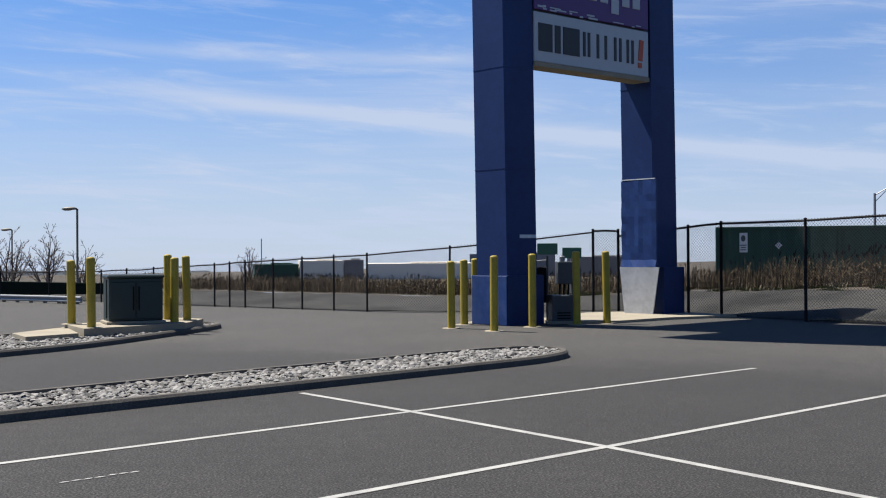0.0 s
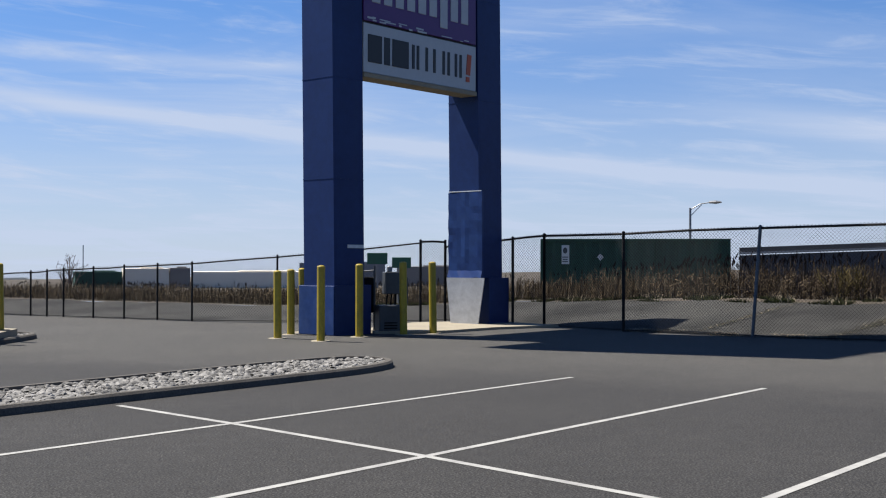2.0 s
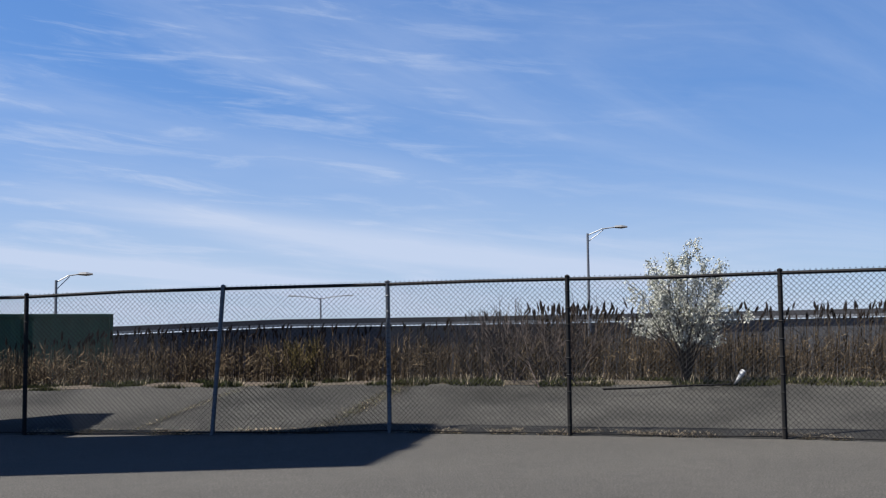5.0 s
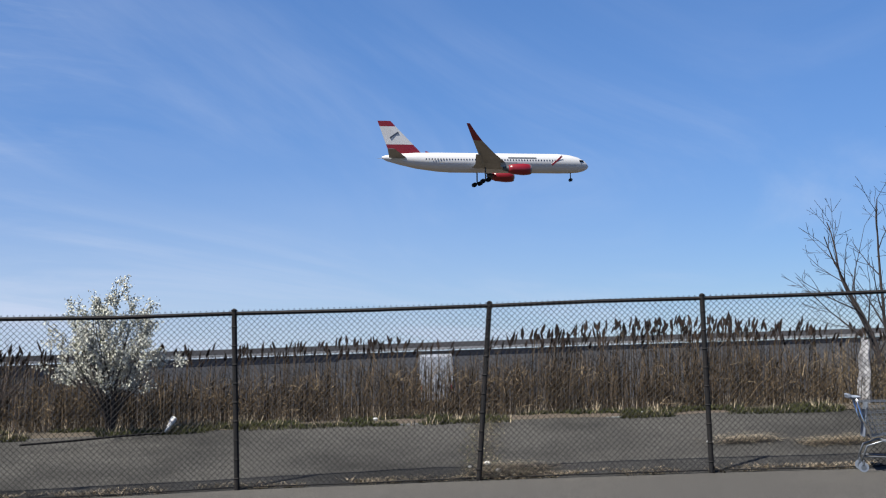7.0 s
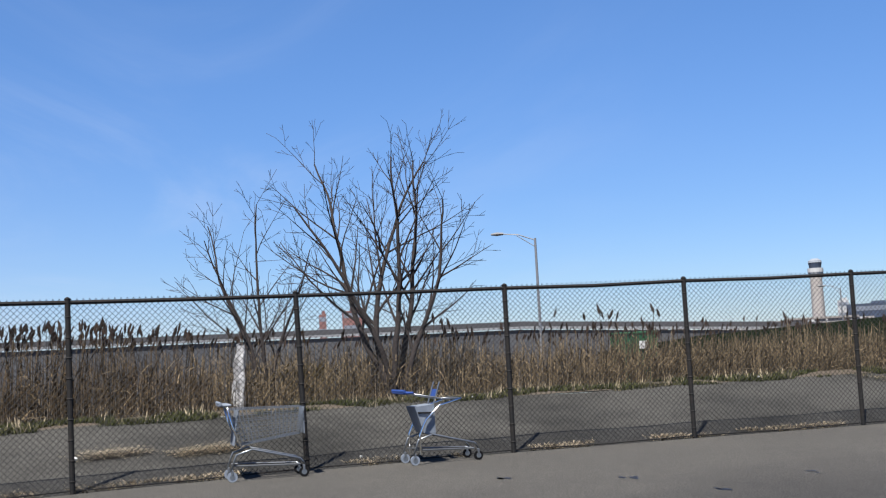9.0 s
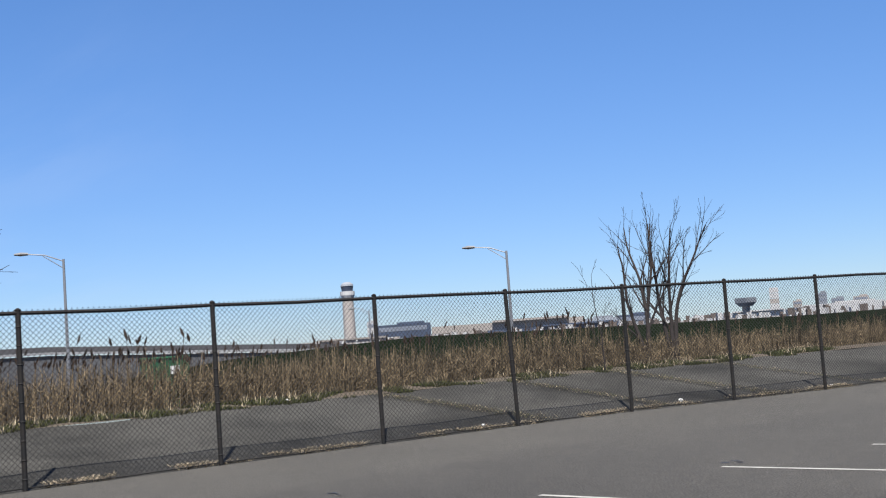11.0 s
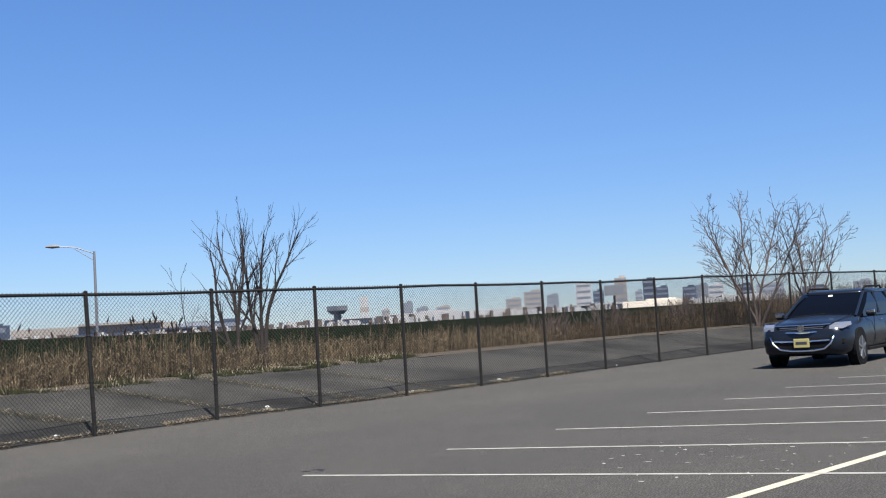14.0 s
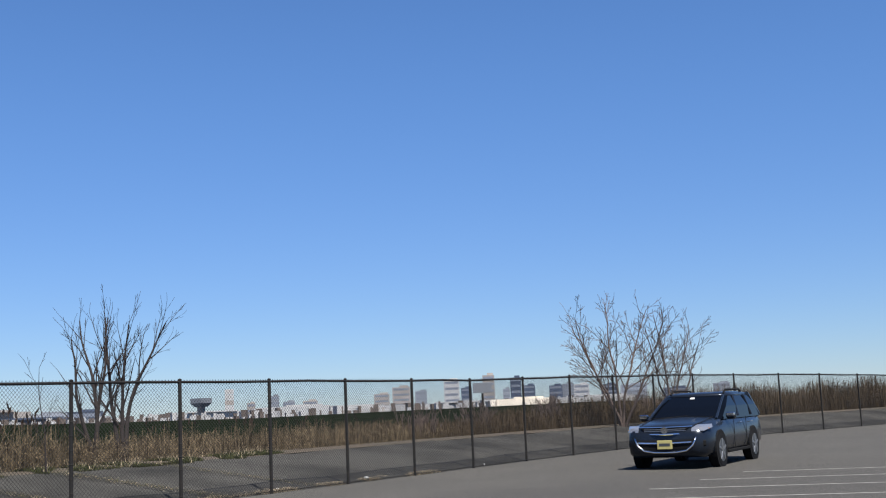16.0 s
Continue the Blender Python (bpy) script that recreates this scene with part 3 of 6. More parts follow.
ISLE = smooth_loop([(-9.5, 5.3), (-6.5, 8.5), (-4.17, 10.95), (-2.38, 12.75), (-0.6, 14.55), (0.57, 15.73), (1.45, 16.7), (1.88, 17.6), (1.75, 18.35), (1.1, 18.5), (0.1, 17.75), (-1.3, 16.3), (-2.8, 14.75), (-4.75, 12.6), (-7.2, 9.9), (-9.8, 6.9), (-10.4, 6.0)], 4)
island(ISLE, "kerbed island filled with pale grey stones", 12500, 0.026, 0.07)
ISLE2 = smooth_loop([(-9.2, 14.0), (-6.95, 17.9), (-5.95, 19.9), (-5.2, 22.6), (-4.75, 24.6), (-4.9, 25.5), (-5.6, 25.9), (-6.6, 26.0), (-7.8, 24.6), (-8.3, 21.9), (-9.3, 18.2), (-10.6, 14.6)], 4)
PAD = [Vector(p) for p in ((-6.6, 21.55), (-5.1, 23.2), (-5.05, 24.7), (-5.6, 25.2), (-7.45, 23.1))]
island(ISLE2, "kerbed island of stones around the transformer", 6500, 0.03, 0.07, PAD)
solid("concrete_slab", Shape().prism([(-7.9, 21.5), (-7.3, 20.5), (-6.65, 21.4), (-7.5, 23.3)], 0.0, 0.15), CONCRETE, "weathered tan concrete slab beside the island", "slab", kind="structure")
solid("transformer_pad", Shape().prism([(p.x, p.y) for p in PAD], 0.0, 0.22), CONCRETE, "raised tan concrete pad under the transformer", "pad", kind="structure")


# ---- transformer cabinet ----
def transformer(at):
    t = thing("transformer_cabinet", at, "dark green steel transformer cabinet on concrete pad", "transformer")
    part("plinth", Shape().box((0, 0, 0.035), (1.5, 1.05, 0.07), bevel=0.015), CONCRETE, t, "pale concrete plinth")
    part("body", Shape().box((0, 0, 0.57), (1.36, 0.9, 1.0), bevel=0.02), DARK_GREEN, t)
    part("lid", Shape().box((0, 0, 1.10), (1.44, 0.98, 0.09), bevel=0.03), DARK_GREEN, t)
    for sx in (-1, 1):
        d = part("door", Shape().box((sx * 0.335, -0.465, 0.55), (0.64, 0.03, 0.86), bevel=0.01), DARK_GREEN, t)
        part("handle", Shape().box((sx * 0.07, -0.49, 0.6), (0.035, 0.03, 0.55), bevel=0.008), BLACK, d, "black door edge bar")
        part("vent_rib", Shape().box((sx * 0.69, -0.1, 0.58), (0.03, 0.03, 0.9), bevel=0.005), DARK_GREEN, t)
    return t


cabinet = transformer(pose(-6.16, 23.3, 0.22, 0, 0, 24))
cabinet.scale = (0.76, 0.84, 0.84)


# ---- bollards ----
def bollard(x, y, z0, h, lean=(0, 0)):
    t = thing("bollard", pose(x, y, z0, lean[0], lean[1], random.uniform(0, 90)), "yellow painted steel bollard with domed top", "bollard", "yellow bollards")
    s = Shape().tube([(0, 0, 0), (0, 0, h - 0.03), (0, 0, h - 0.012), (0, 0, h)], [0.082, 0.082, 0.07, 0.03], 16)
    part("post", s, YELLOW, t, smooth=False)
    part("footing", Shape().tube([(0, 0, 0), (0, 0, 0.012)], [0.2, 0.19], 12), CONCRETE, t, "pale concrete collar")
    return t


for x, y, h in ((0.17, 24.5, 1.41), (0.46, 25.75, 1.43), (0.73, 26.55, 1.45), (1.02, 23.55, 1.52), (1.88, 24.75, 1.55), (2.9, 25.45, 1.6), (3.6, 25.8, 1.6)):
    bollard(x, y, 0, h, (random.uniform(-.6, .6), random.uniform(-1.2, 0.2)))
for x, y, z0, h in ((-7.3, 23.05, 0.22, 1.26), (-6.55, 21.85, 0.22, 1.32), (-5.72, 24.35, 0.22, 1.36), (-5.36, 23.4, 0.22, 1.3), (-5.28, 24.2, 0.22, 1.33)):
    bollard(x, y, z0, h, (random.uniform(-.6, .6), random.uniform(-1.2, 0.4)))

# ---- pylon sign ----
U2, N2 = Vector((0.751, 0.66)), Vector((0.66, -0.751))
SIGN_TURN = math.degrees(math.atan2(U2.y, U2.x))
# local axes of the sign: x along the sign, y away from the car park, z up
pylon = thing("pylon_sign", pose(1.38, 25.15, 0, 0, 0, SIGN_TURN), "tall blue sign on two boxed pillars with two shop panels", "sign")
SPAN = 5.0
for k, x0 in enumerate((0.0, SPAN)):
    lean = -0.016
    # tops are out of view; heights set by where the shadows should end
    z1 = 19.3 if k == 0 else 8.6
    shaft = Shape()
    a = 0.10
    w, d = 0.92, 0.95
    ring = lambda z: [(x0 + a + lean * z, a, z), (x0 + a + w + lean * z, a, z), (x0 + a + w + lean * z, a + d, z), (x0 + a + lean * z, a + d, z)]
    shaft.loft([ring(1.05 if k == 0 else 1.2), ring(3.3), ring(6.0), ring(z1)])
    p = part("pillar", shaft, BLUE, pylon, "blue painted sheet-metal pillar casing")
    for z in (3.4, 5.6, 8.1):
        part("panel_seam", Shape().box((x0 + a + w / 2 + lean * z, a + d / 2, z), (w + 0.012, d + 0.012, 0.02)), BLUE, p)
    if k == 0:
        part("plinth", Shape().prism([(x0, 0), (x0 + 1.12, 0), (x0 + 1.12, 1.12), (x0, 1.12)], 0, 1.08), BLUE, pylon, "wider blue pillar base")
        part("side_panel", Shape().box((x0 - 0.012, 0.56, 0.54), (0.02, 1.1, 1.06), bevel=0.004), BLUE_NEW, pylon, "scuffed brighter blue base panel")
        part("patch", Shape().box((x0 + 0.72, 0.09, 1.93), (0.5, 0.012, 0.075)), BARE_METAL, p, "bare metal strip")
    else:
        part("plinth", Shape().prism([(x0 + 0.35, 0), (x0 + 1.15, 0), (x0 + 1.15, 1.12), (x0 + 0.55, 1.12)], 0, 1.2), BLUE, pylon, "wider blue pillar base")
        part("sheet", Shape().loft([[(x0 + 0.07, 0.14, 0.02), (x0 + 0.10, 0.14, 0.02), (x0 + 0.10, 1.02, 0.02), (x0 + 0.07, 1.02, 0.02)], [(x0 - 0.05, -0.16, 1.2), (x0 - 0.03, -0.16, 1.2), (x0 - 0.03, 1.06, 1.2), (x0 - 0.05, 1.06, 1.2)]]), BARE_METAL, pylon, "loose bare sheet-metal panel leaning on the base")
        wrap = Shape()
        rows = []
        for k2 in range(13):
            z = 1.2 + 2.14 * k2 / 12
            rows.append([(x0 + 0.04 + lean * z * 0.2 - 0.035 * abs(noise.noise(Vector((y * 3, z * 2.2, 1.0)))) - (0.05 if k2 == 0 else 0.0), y, z + 0.04 * noise.noise(Vector((y * 4, z, 4.0)))) for y in (-0.02 + 1.08 * q / 8 for q in range(9))]
                        + [(x0 + 0.09, y, z) for y in (1.06, -0.02)])
        wrap.loft(rows)
        part("wrap", wrap, BLUE_WRAP, pylon, "crumpled brighter blue wrap with torn edge")
        part("torn_edge", Shape().box((x0 + 0.035, 0.53, 3.36), (0.03, 1.05, 0.025)), BARE_METAL, pylon, "pale torn edge")
LX, RX = 0.93, SPAN + 0.1
Z0, Z1, Z2 = 5.80, 6.90, 8.5
part("cabinet", Shape().box(((LX + RX) / 2, 0.55, (Z0 + 8.6) / 2), (RX - LX, 0.8, 8.6 - Z0)), GREY_BOX, pylon, "grey sign cabinet between the pillars")
RX -= 0.2
lower = part("lower_panel", Shape().box(((LX + RX) / 2, 0.10, (Z0 + Z1) / 2), (RX - LX - 0.02, 0.05, Z1 - Z0), bevel=0.01), WHITE_SIGN, pylon, "white shop sign panel")
upper = part("upper_panel", Shape().box(((LX + RX) / 2, 0.10, (Z1 + 0.05 + Z2) / 2), (RX - LX - 0.02, 0.05, Z2 - Z1 - 0.05), bevel=0.01), PURPLE, pylon, "purple shop sign panel")
part("sill", Shape().box(((LX + RX) / 2, 0.30, Z0 - 0.06), (RX - LX, 0.5, 0.1)), CONCRETE, pylon, "tan underside strip")
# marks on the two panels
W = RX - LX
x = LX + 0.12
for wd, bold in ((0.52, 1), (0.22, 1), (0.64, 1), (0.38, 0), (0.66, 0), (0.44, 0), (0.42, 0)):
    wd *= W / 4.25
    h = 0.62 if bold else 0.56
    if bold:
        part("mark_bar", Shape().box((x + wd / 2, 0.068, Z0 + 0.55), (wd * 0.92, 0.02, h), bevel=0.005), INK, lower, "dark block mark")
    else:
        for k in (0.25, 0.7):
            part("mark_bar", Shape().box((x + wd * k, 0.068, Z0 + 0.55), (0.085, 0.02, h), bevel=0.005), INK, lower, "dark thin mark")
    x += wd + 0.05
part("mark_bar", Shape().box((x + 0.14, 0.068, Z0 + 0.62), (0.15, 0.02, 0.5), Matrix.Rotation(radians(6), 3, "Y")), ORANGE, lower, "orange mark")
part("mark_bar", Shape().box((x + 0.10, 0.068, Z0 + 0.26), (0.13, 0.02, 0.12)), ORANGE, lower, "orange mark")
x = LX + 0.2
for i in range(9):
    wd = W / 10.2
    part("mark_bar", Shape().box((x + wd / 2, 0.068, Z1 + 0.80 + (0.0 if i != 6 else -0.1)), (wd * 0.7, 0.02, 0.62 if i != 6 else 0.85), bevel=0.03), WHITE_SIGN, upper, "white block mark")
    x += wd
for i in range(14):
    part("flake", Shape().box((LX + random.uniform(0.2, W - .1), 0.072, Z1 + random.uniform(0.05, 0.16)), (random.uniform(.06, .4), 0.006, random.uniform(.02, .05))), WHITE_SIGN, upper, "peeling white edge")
# out of view; extent chosen to shape the shadow cast on the lot
part("top_sign", Shape().box((0.6, 0.55, 14.5), (5.7, 0.9, 9.4), bevel=0.05), BLUE, pylon, "unseen blue upper sign cabinet, sized by its shadow on the lot")

# concrete base and meter boxes by the pillars
solid("pillar_base_slab", Shape().prism([(2.3, 25.75), (3.9, 25.95), (5.3, 27.2), (7.0, 28.0), (5.6, 30.2), (3.6, 29.6), (2.2, 27.0)], 0.0, 0.06), CONCRETE, "pale tan concrete slab under the sign pillars", "slab", kind="structure")


def meter_stand(at):
    t = thing("electric_meter_stand", at, "grey electric meter boxes on a steel frame", "meter box")
    part("post", Shape().tube([(-0.3, 0, 0), (-0.3, 0, 1.5)], 0.03, 8), GREY_BOX, t)
    part("post", Shape().tube([(0.3, 0, 0), (0.3, 0, 1.5)], 0.03, 8), GREY_BOX, t)
    part("upper_box", Shape().box((0.08, -0.12, 1.12), (0.4, 0.24, 0.5), bevel=0.015), GREY_BOX, t)
    part("small_box", Shape().box((0.35, -0.02, 0.95), (0.22, 0.18, 0.6), bevel=0.012), GREY_BOX, t)
    part("base_cabinet", Shape().box((0.0, -0.22, 0.32), (0.62, 0.4, 0.62), bevel=0.02), GREY_BOX, t)
    for i in range(3):
        part("vent", Shape().box((-0.05, -0.425, 0.12 + i * 0.06), (0.3, 0.02, 0.025)), BLACK, t)
    for dx in (-0.05, 0.05, 0.15):
        part("conduit", Shape().tube([(dx, -0.1, 0.62), (dx + .02, -0.1, 0.9)], 0.022, 6), BLACK, t)
    part("weatherhead", Shape().box((0.02, -0.1, 1.43), (0.11, 0.11, 0.13), bevel=0.02), LAMP_METAL, t)
    part("bracket", Shape().tube([(-0.3, 0, 1.4), (-0.55, 0.05, 1.38)], 0.02, 6), LAMP_METAL, t)
    part("panel", Shape().box((-0.42, 0.05, 0.85), (0.28, 0.12, 0.8), bevel=0.02), BLACK, t)
    return t


meter_stand(pose(2.62, 26.3, 0, 0, 0, 12))


# ---- chain-link fence ----
def mesh_panel(a, b, ha, hb, pitch=0.078, r=0.0037):
    """Diagonal wires of one bay, clipped to the bay."""
    a, b = Vector(a), Vector(b)
    L = (b - a).length
    s = Shape()
    tip = 0.026

    def top(u):
        return ha + (hb - ha) * u / L + tip

    def put(u0, z0, u1, z1):
        p0, p1 = a.lerp(b, u0 / L), a.lerp(b, u1 / L)
        q0, q1 = Vector((p0.x, p0.y, z0)), Vector((p1.x, p1.y, z1))
        d = (q1 - q0)
        if d.length < 0.03:
            return
        n1 = d.cross(Vector((-(b - a).y, (b - a).x, 0))).normalized() * r
        n2 = Vector((-(b - a).y, (b - a).x, 0)).normalized() * r
        k = len(s.v)
        for q in (q0, q1):
            s.v += [tuple(q + n1), tuple(q - n1 * 0.5 + n2 * 0.87), tuple(q - n1 * 0.5 - n2 * 0.87)]
        for j in range(3):
            s.f.append((k + j, k + (j + 1) % 3, k + 3 + (j + 1) % 3, k + 3 + j))

    slope = (hb - ha) / L
    for i in range(-int(max(ha, hb) / pitch) - 2, int((L + max(ha, hb)) / pitch) + 2):
        foot = (i + 0.5) * pitch
        # one wire rising towards b, one rising towards a, both cut at the bay's ends and at the top edge
        u_end = min(L, (ha + tip + foot) / (1 - slope))
        u_start = max(0.0, foot)
        if u_end - u_start > 0.02:
            put(u_start, max(0.02, u_start - foot), u_end, u_end - foot)
        u_start = max(0.0, (foot - ha - tip) / (1 + slope))
        u_end = min(L, foot)
        if u_end - u_start > 0.02:
            put(u_start, foot - u_start, u_end, max(0.02, foot - u_end))
    return s


def fence_run(name, pts, tops, label, leans=None, pale=(), thick=1.0):
    t = thing(name, Matrix.Identity(4), label, "fence", "chain-link fences")
    leans = leans or {}
    tip = []
    for i, ((x, y), h) in enumerate(zip(pts, tops)):
        dx, dy = leans.get(i, (0, 0))
        m = FENCE_GREY if i in pale else FENCE_BLACK
        s = Shape().tube([(x, y, -0.1), (x + dx, y + dy, h), (x + dx, y + dy, h + 0.03), (x + dx, y + dy, h + 0.05)], [0.036 * thick, 0.036 * thick, 0.042 * thick, 0.012], 10)
        part("post", s, m, t, "galvanised grey post" if i in pale else "black coated post")
        ties = Shape()
        for k in range(9):
            w = (k + 0.6) / 9.4
            c = Vector((x + dx * w, y + dy * w, h * w))
            ties.tube([c - Vector((0, 0, 0.014)), c, c + Vector((0, 0, 0.014))], [0.036 * thick, 0.0445 * thick, 0.036 * thick], 8)
        tagged(part("tie_wire", ties, m, t), kind="stuff")
        tip.append((x + dx, y + dy))
    for i in range(len(pts) - 1):
        (x0, y0), (x1, y1) = tip[i], tip[i + 1]
        sag = random.uniform(-0.02, 0.02)
        p = [(x0, y0, tops[i] - 0.02), ((x0 + x1) / 2, (y0 + y1) / 2, (tops[i] + tops[i + 1]) / 2 - 0.02 + sag), (x1, y1, tops[i + 1] - 0.02)]
        part("top_rail", Shape().tube(p, 0.027 * thick, 8), FENCE_BLACK, t, "black top rail")
        part("wire_mesh", mesh_panel(pts[i], pts[i + 1], tops[i], tops[i + 1], r=0.0037 * thick), WIRE, t, "diamond wire mesh")
        part("bottom_wire", Shape().tube([(pts[i][0], pts[i][1], 0.04), ((pts[i][0] + pts[i + 1][0]) / 2, (pts[i][1] + pts[i + 1][1]) / 2, 0.03 + sag * 0.5), (pts[i + 1][0], pts[i + 1][1], 0.04)], 0.009, 5), FENCE_BLACK, t, "dark tension wire")
    return t


HEIGHTS = [2.27, 2.27, 2.35] + [2.40] * 16 + [2.45, 2.5, 2.52, 2.55, 2.56, 2.54, 2.52, 2.48, 2.42, 2.36, 2.3, 2.25]
fence_run("chain_link_fence", EAST, HEIGHTS, "tall black chain-link fence along the car park edge",
          {2: (0.14, -0.10), 6: (0.12, -0.22), 3: (0.05, 0.1), 8: (0.0, 0.06), 12: (0.0, 0.08)}, pale=(2, 3))
WEST_RUN, WEST_RUN_TOP = [], []
for i in range(1, len(WEST)):
    WEST_RUN.append(WEST[i])
    WEST_RUN_TOP.append(WEST_TOP[i])
    if 3 <= i < len(WEST) - 1:
        WEST_RUN.append(((WEST[i][0] + WEST[i + 1][0]) / 2, (WEST[i][1] + WEST[i + 1][1]) / 2))
        WEST_RUN_TOP.append((WEST_TOP[i] + WEST_TOP[i + 1]) / 2)
fence_run("chain_link_fence", WEST_RUN, WEST_RUN_TOP, "lower chain-link fence running off behind the bollards", thick=0.72)
fence_run("chain_link_gate", [WEST[0], WEST[1]], [2.15, 2.15], "black chain-link gate beside the sign pillar")
fence_run("chain_link_gate", [WEST[0], (6.1, 29.2), POSTS[0]], [2.02, 2.2, 2.27], "black chain-link gate leaf folded at the fence corner")
notice = thing("no_parking_notice", pose(7.1, 27.72, 1.78, 0, 0, -60), "small white notice with faded writing wired to the fence", "sign")
part("plate", Shape().box((0, 0, 0), (0.26, 0.012, 0.46), bevel=0.004), LITTER, notice)
part("symbol", Shape().tube([(0, -0.008, 0.1), (0, -0.012, 0.1)], 0.075, 16), GREY_BOX, notice, "grey round symbol")
for i, wd in enumerate((0.2, 0.16, 0.19)):
    part("text_bar", Shape().box((0, -0.009, -0.06 - i * 0.055), (wd, 0.008, 0.024)), GREY_BOX, notice, "grey writing bar")


# ---- reeds and grass behind the fence ----
def reed_height(u):
    keys = ((0, 0.5), (10, 0.58), (12, 0.75), (13, 1.0), (15.5, 1.15), (16.5, 1.35), (18.5, 1.5), (20.5, 1.5), (22, 1.28), (23.5, 1.08), (26, 1.1), (30, 0.85), (33, 0.75), (35.5, 0.9), (37.2, 1.5), (45, 1.9))
    for (a, ha), (b, hb) in zip(keys, keys[1:]):
        if u <= b:
            return ha + (hb - ha) * max(0, (u - a)) / (b - a)
    return keys[-1][1]


def seg_length(i):
    return (LINE[i + 1] - LINE[i]).length


def reed_bed(u0, u1, per_metre, label, o0=4.9, o1=9.5, plume=0.4, mat=REED, boost=1.0):
    """Dry reeds: a bent stalk, a few hanging leaves, and on some a feathery plume."""
    st, pl = Shape(), Shape()
    rnd = random.Random(int(u0 * 10) + 5)
    for i in range(int(u0), int(u1)):
        for _ in range(int(seg_length(i) * per_metre)):
            u = i + rnd.random()
            o = o0 + (o1 - o0) * rnd.random() ** 1.5
            p, nn = along(u)
            q = p + nn * o
            patch = 0.82 + 0.5 * noise.noise(Vector((q.x * 0.35, q.y * 0.35, 3.0)))
            h = reed_height(u) * boost * patch * (rnd.uniform(0.55, 0.95) if rnd.random() < 0.7 else rnd.uniform(0.9, 1.18))
            h = min(h, 1.06 * boost * reed_height(u))
            if o < o0 + 0.5:
                h *= rnd.uniform(0.35, 0.8)
            z = rise(o, u) - 0.03
            a = rnd.uniform(0, 6.283)
            lean = Vector((math.cos(a), math.sin(a), 0)) * h * (rnd.uniform(0.0, 0.14) if rnd.random() < 0.75 else rnd.uniform(0.2, 0.6)) + Vector((0.015, -0.03, 0)) * h
            w = Vector((math.cos(a + 1.3), math.sin(a + 1.3), 0)) * rnd.uniform(0.004, 0.008)
            b = Vector((q.x, q.y, z))
            m = b + Vector((0, 0, h * 0.55)) + lean * 0.35
            t = b + Vector((0, 0, h)) + lean
            st.add([b - w, b + w, m - w, m + w, t - w * 0.8, t + w * 0.8], [(0, 1, 3, 2), (2, 3, 5, 4)])
            for _ in range(3):
                k = rnd.uniform(0.25, 0.9)
                c = b.lerp(m, k * 2) if k < 0.5 else m.lerp(t, k * 2 - 1)
                la = rnd.uniform(0, 6.283)
                d = Vector((math.cos(la), math.sin(la), rnd.uniform(-0.5, 0.9))) * rnd.uniform(0.12, 0.34) * min(1.0, h)
                s2 = Vector((-d.y, d.x, 0)).normalized() * 0.009
                st.add([c - s2, c + s2, c + d], [(0, 1, 2)])
            if h > 0.86 * reed_height(u) and rnd.random() < plume * 1.6:
                d = (Vector((0.05, -0.12, 0.9)) + Vector((rnd.uniform(-.35, .35), rnd.uniform(-.35, .35), 0))).normalized() * rnd.uniform(0.12, 0.24) * min(1.0, 0.25 + h * 0.55)
                for ang in (0, 1.57):
                    s2 = Vector((math.cos(a + ang), math.sin(a + ang), 0)) * rnd.uniform(0.02, 0.036) * min(1.0, 0.25 + h * 0.55)
                    pl.add([t - d * 0.25, t + d * 0.15 + s2, t + d * 0.6 + s2 * 0.85, t + d, t + d * 0.8 - s2 * 0.55, t + d * 0.25 - s2], [(0, 1, 2, 3, 4, 5)])
    solid("reed_bed", st, mat, label, "reeds", "reed beds", "stuff")
    if pl.v:
        solid("reed_plumes", pl, PLUME, "dark feathery plumes on the dry reeds", "reeds", "reed beds", "stuff")


reed_bed(3, 13, 560, "low straw-brown dry reeds behind the far fence", 4.4, plume=0.08, mat=REED_PALE)
reed_bed(13, 17, 300, "brown dry reeds behind the fence", plume=0.3)
reed_bed(17, 21, 330, "tall dense brown dry reeds behind the fence", plume=0.5)
reed_bed(21, 27, 400, "straw-brown dry reeds behind the fence", plume=0.2, mat=REED_PALE)
reed_bed(27, 33, 260, "straw-brown dry reeds along the fence", plume=0.15, mat=REED_PALE)
reed_bed(33, 44, 460, "distant dense brown reeds and brush along the fence", plume=0.0)


def tufts(u0, u1, per_metre, o0, o1, h0, h1, mat, label, name="grass", base=None, lie=0.5):
    s = Shape()
    rnd = random.Random(int(u0 * 7 + o0 * 10))
    for i in range(int(u0), int(u1)):
        for _ in range(int(seg_length(i) * per_metre)):
            u = i + rnd.random()
            o = o0 + (o1 - o0) * rnd.random()
            p, nn = along(u)
            q = p + nn * o
            if noise.noise(Vector((q.x * 1.1, q.y * 1.1, o0))) < -0.05:
                continue
            b = Vector((q.x, q.y, rise(o, u) - 0.01))
            for _ in range(4):
                a = rnd.uniform(0, 6.283)
                h = rnd.uniform(h0, h1)
                d = Vector((math.cos(a), math.sin(a), 0))
                c = b + d * rnd.uniform(0, 0.06)
                sd = Vector((-d.y, d.x, 0)) * 0.008
                s.add([c - sd, c + sd, c + d * h * lie + Vector((0, 0, h))], [(0, 1, 2)])
    solid(name, s, mat, label, "grass", "grass tufts", "stuff")


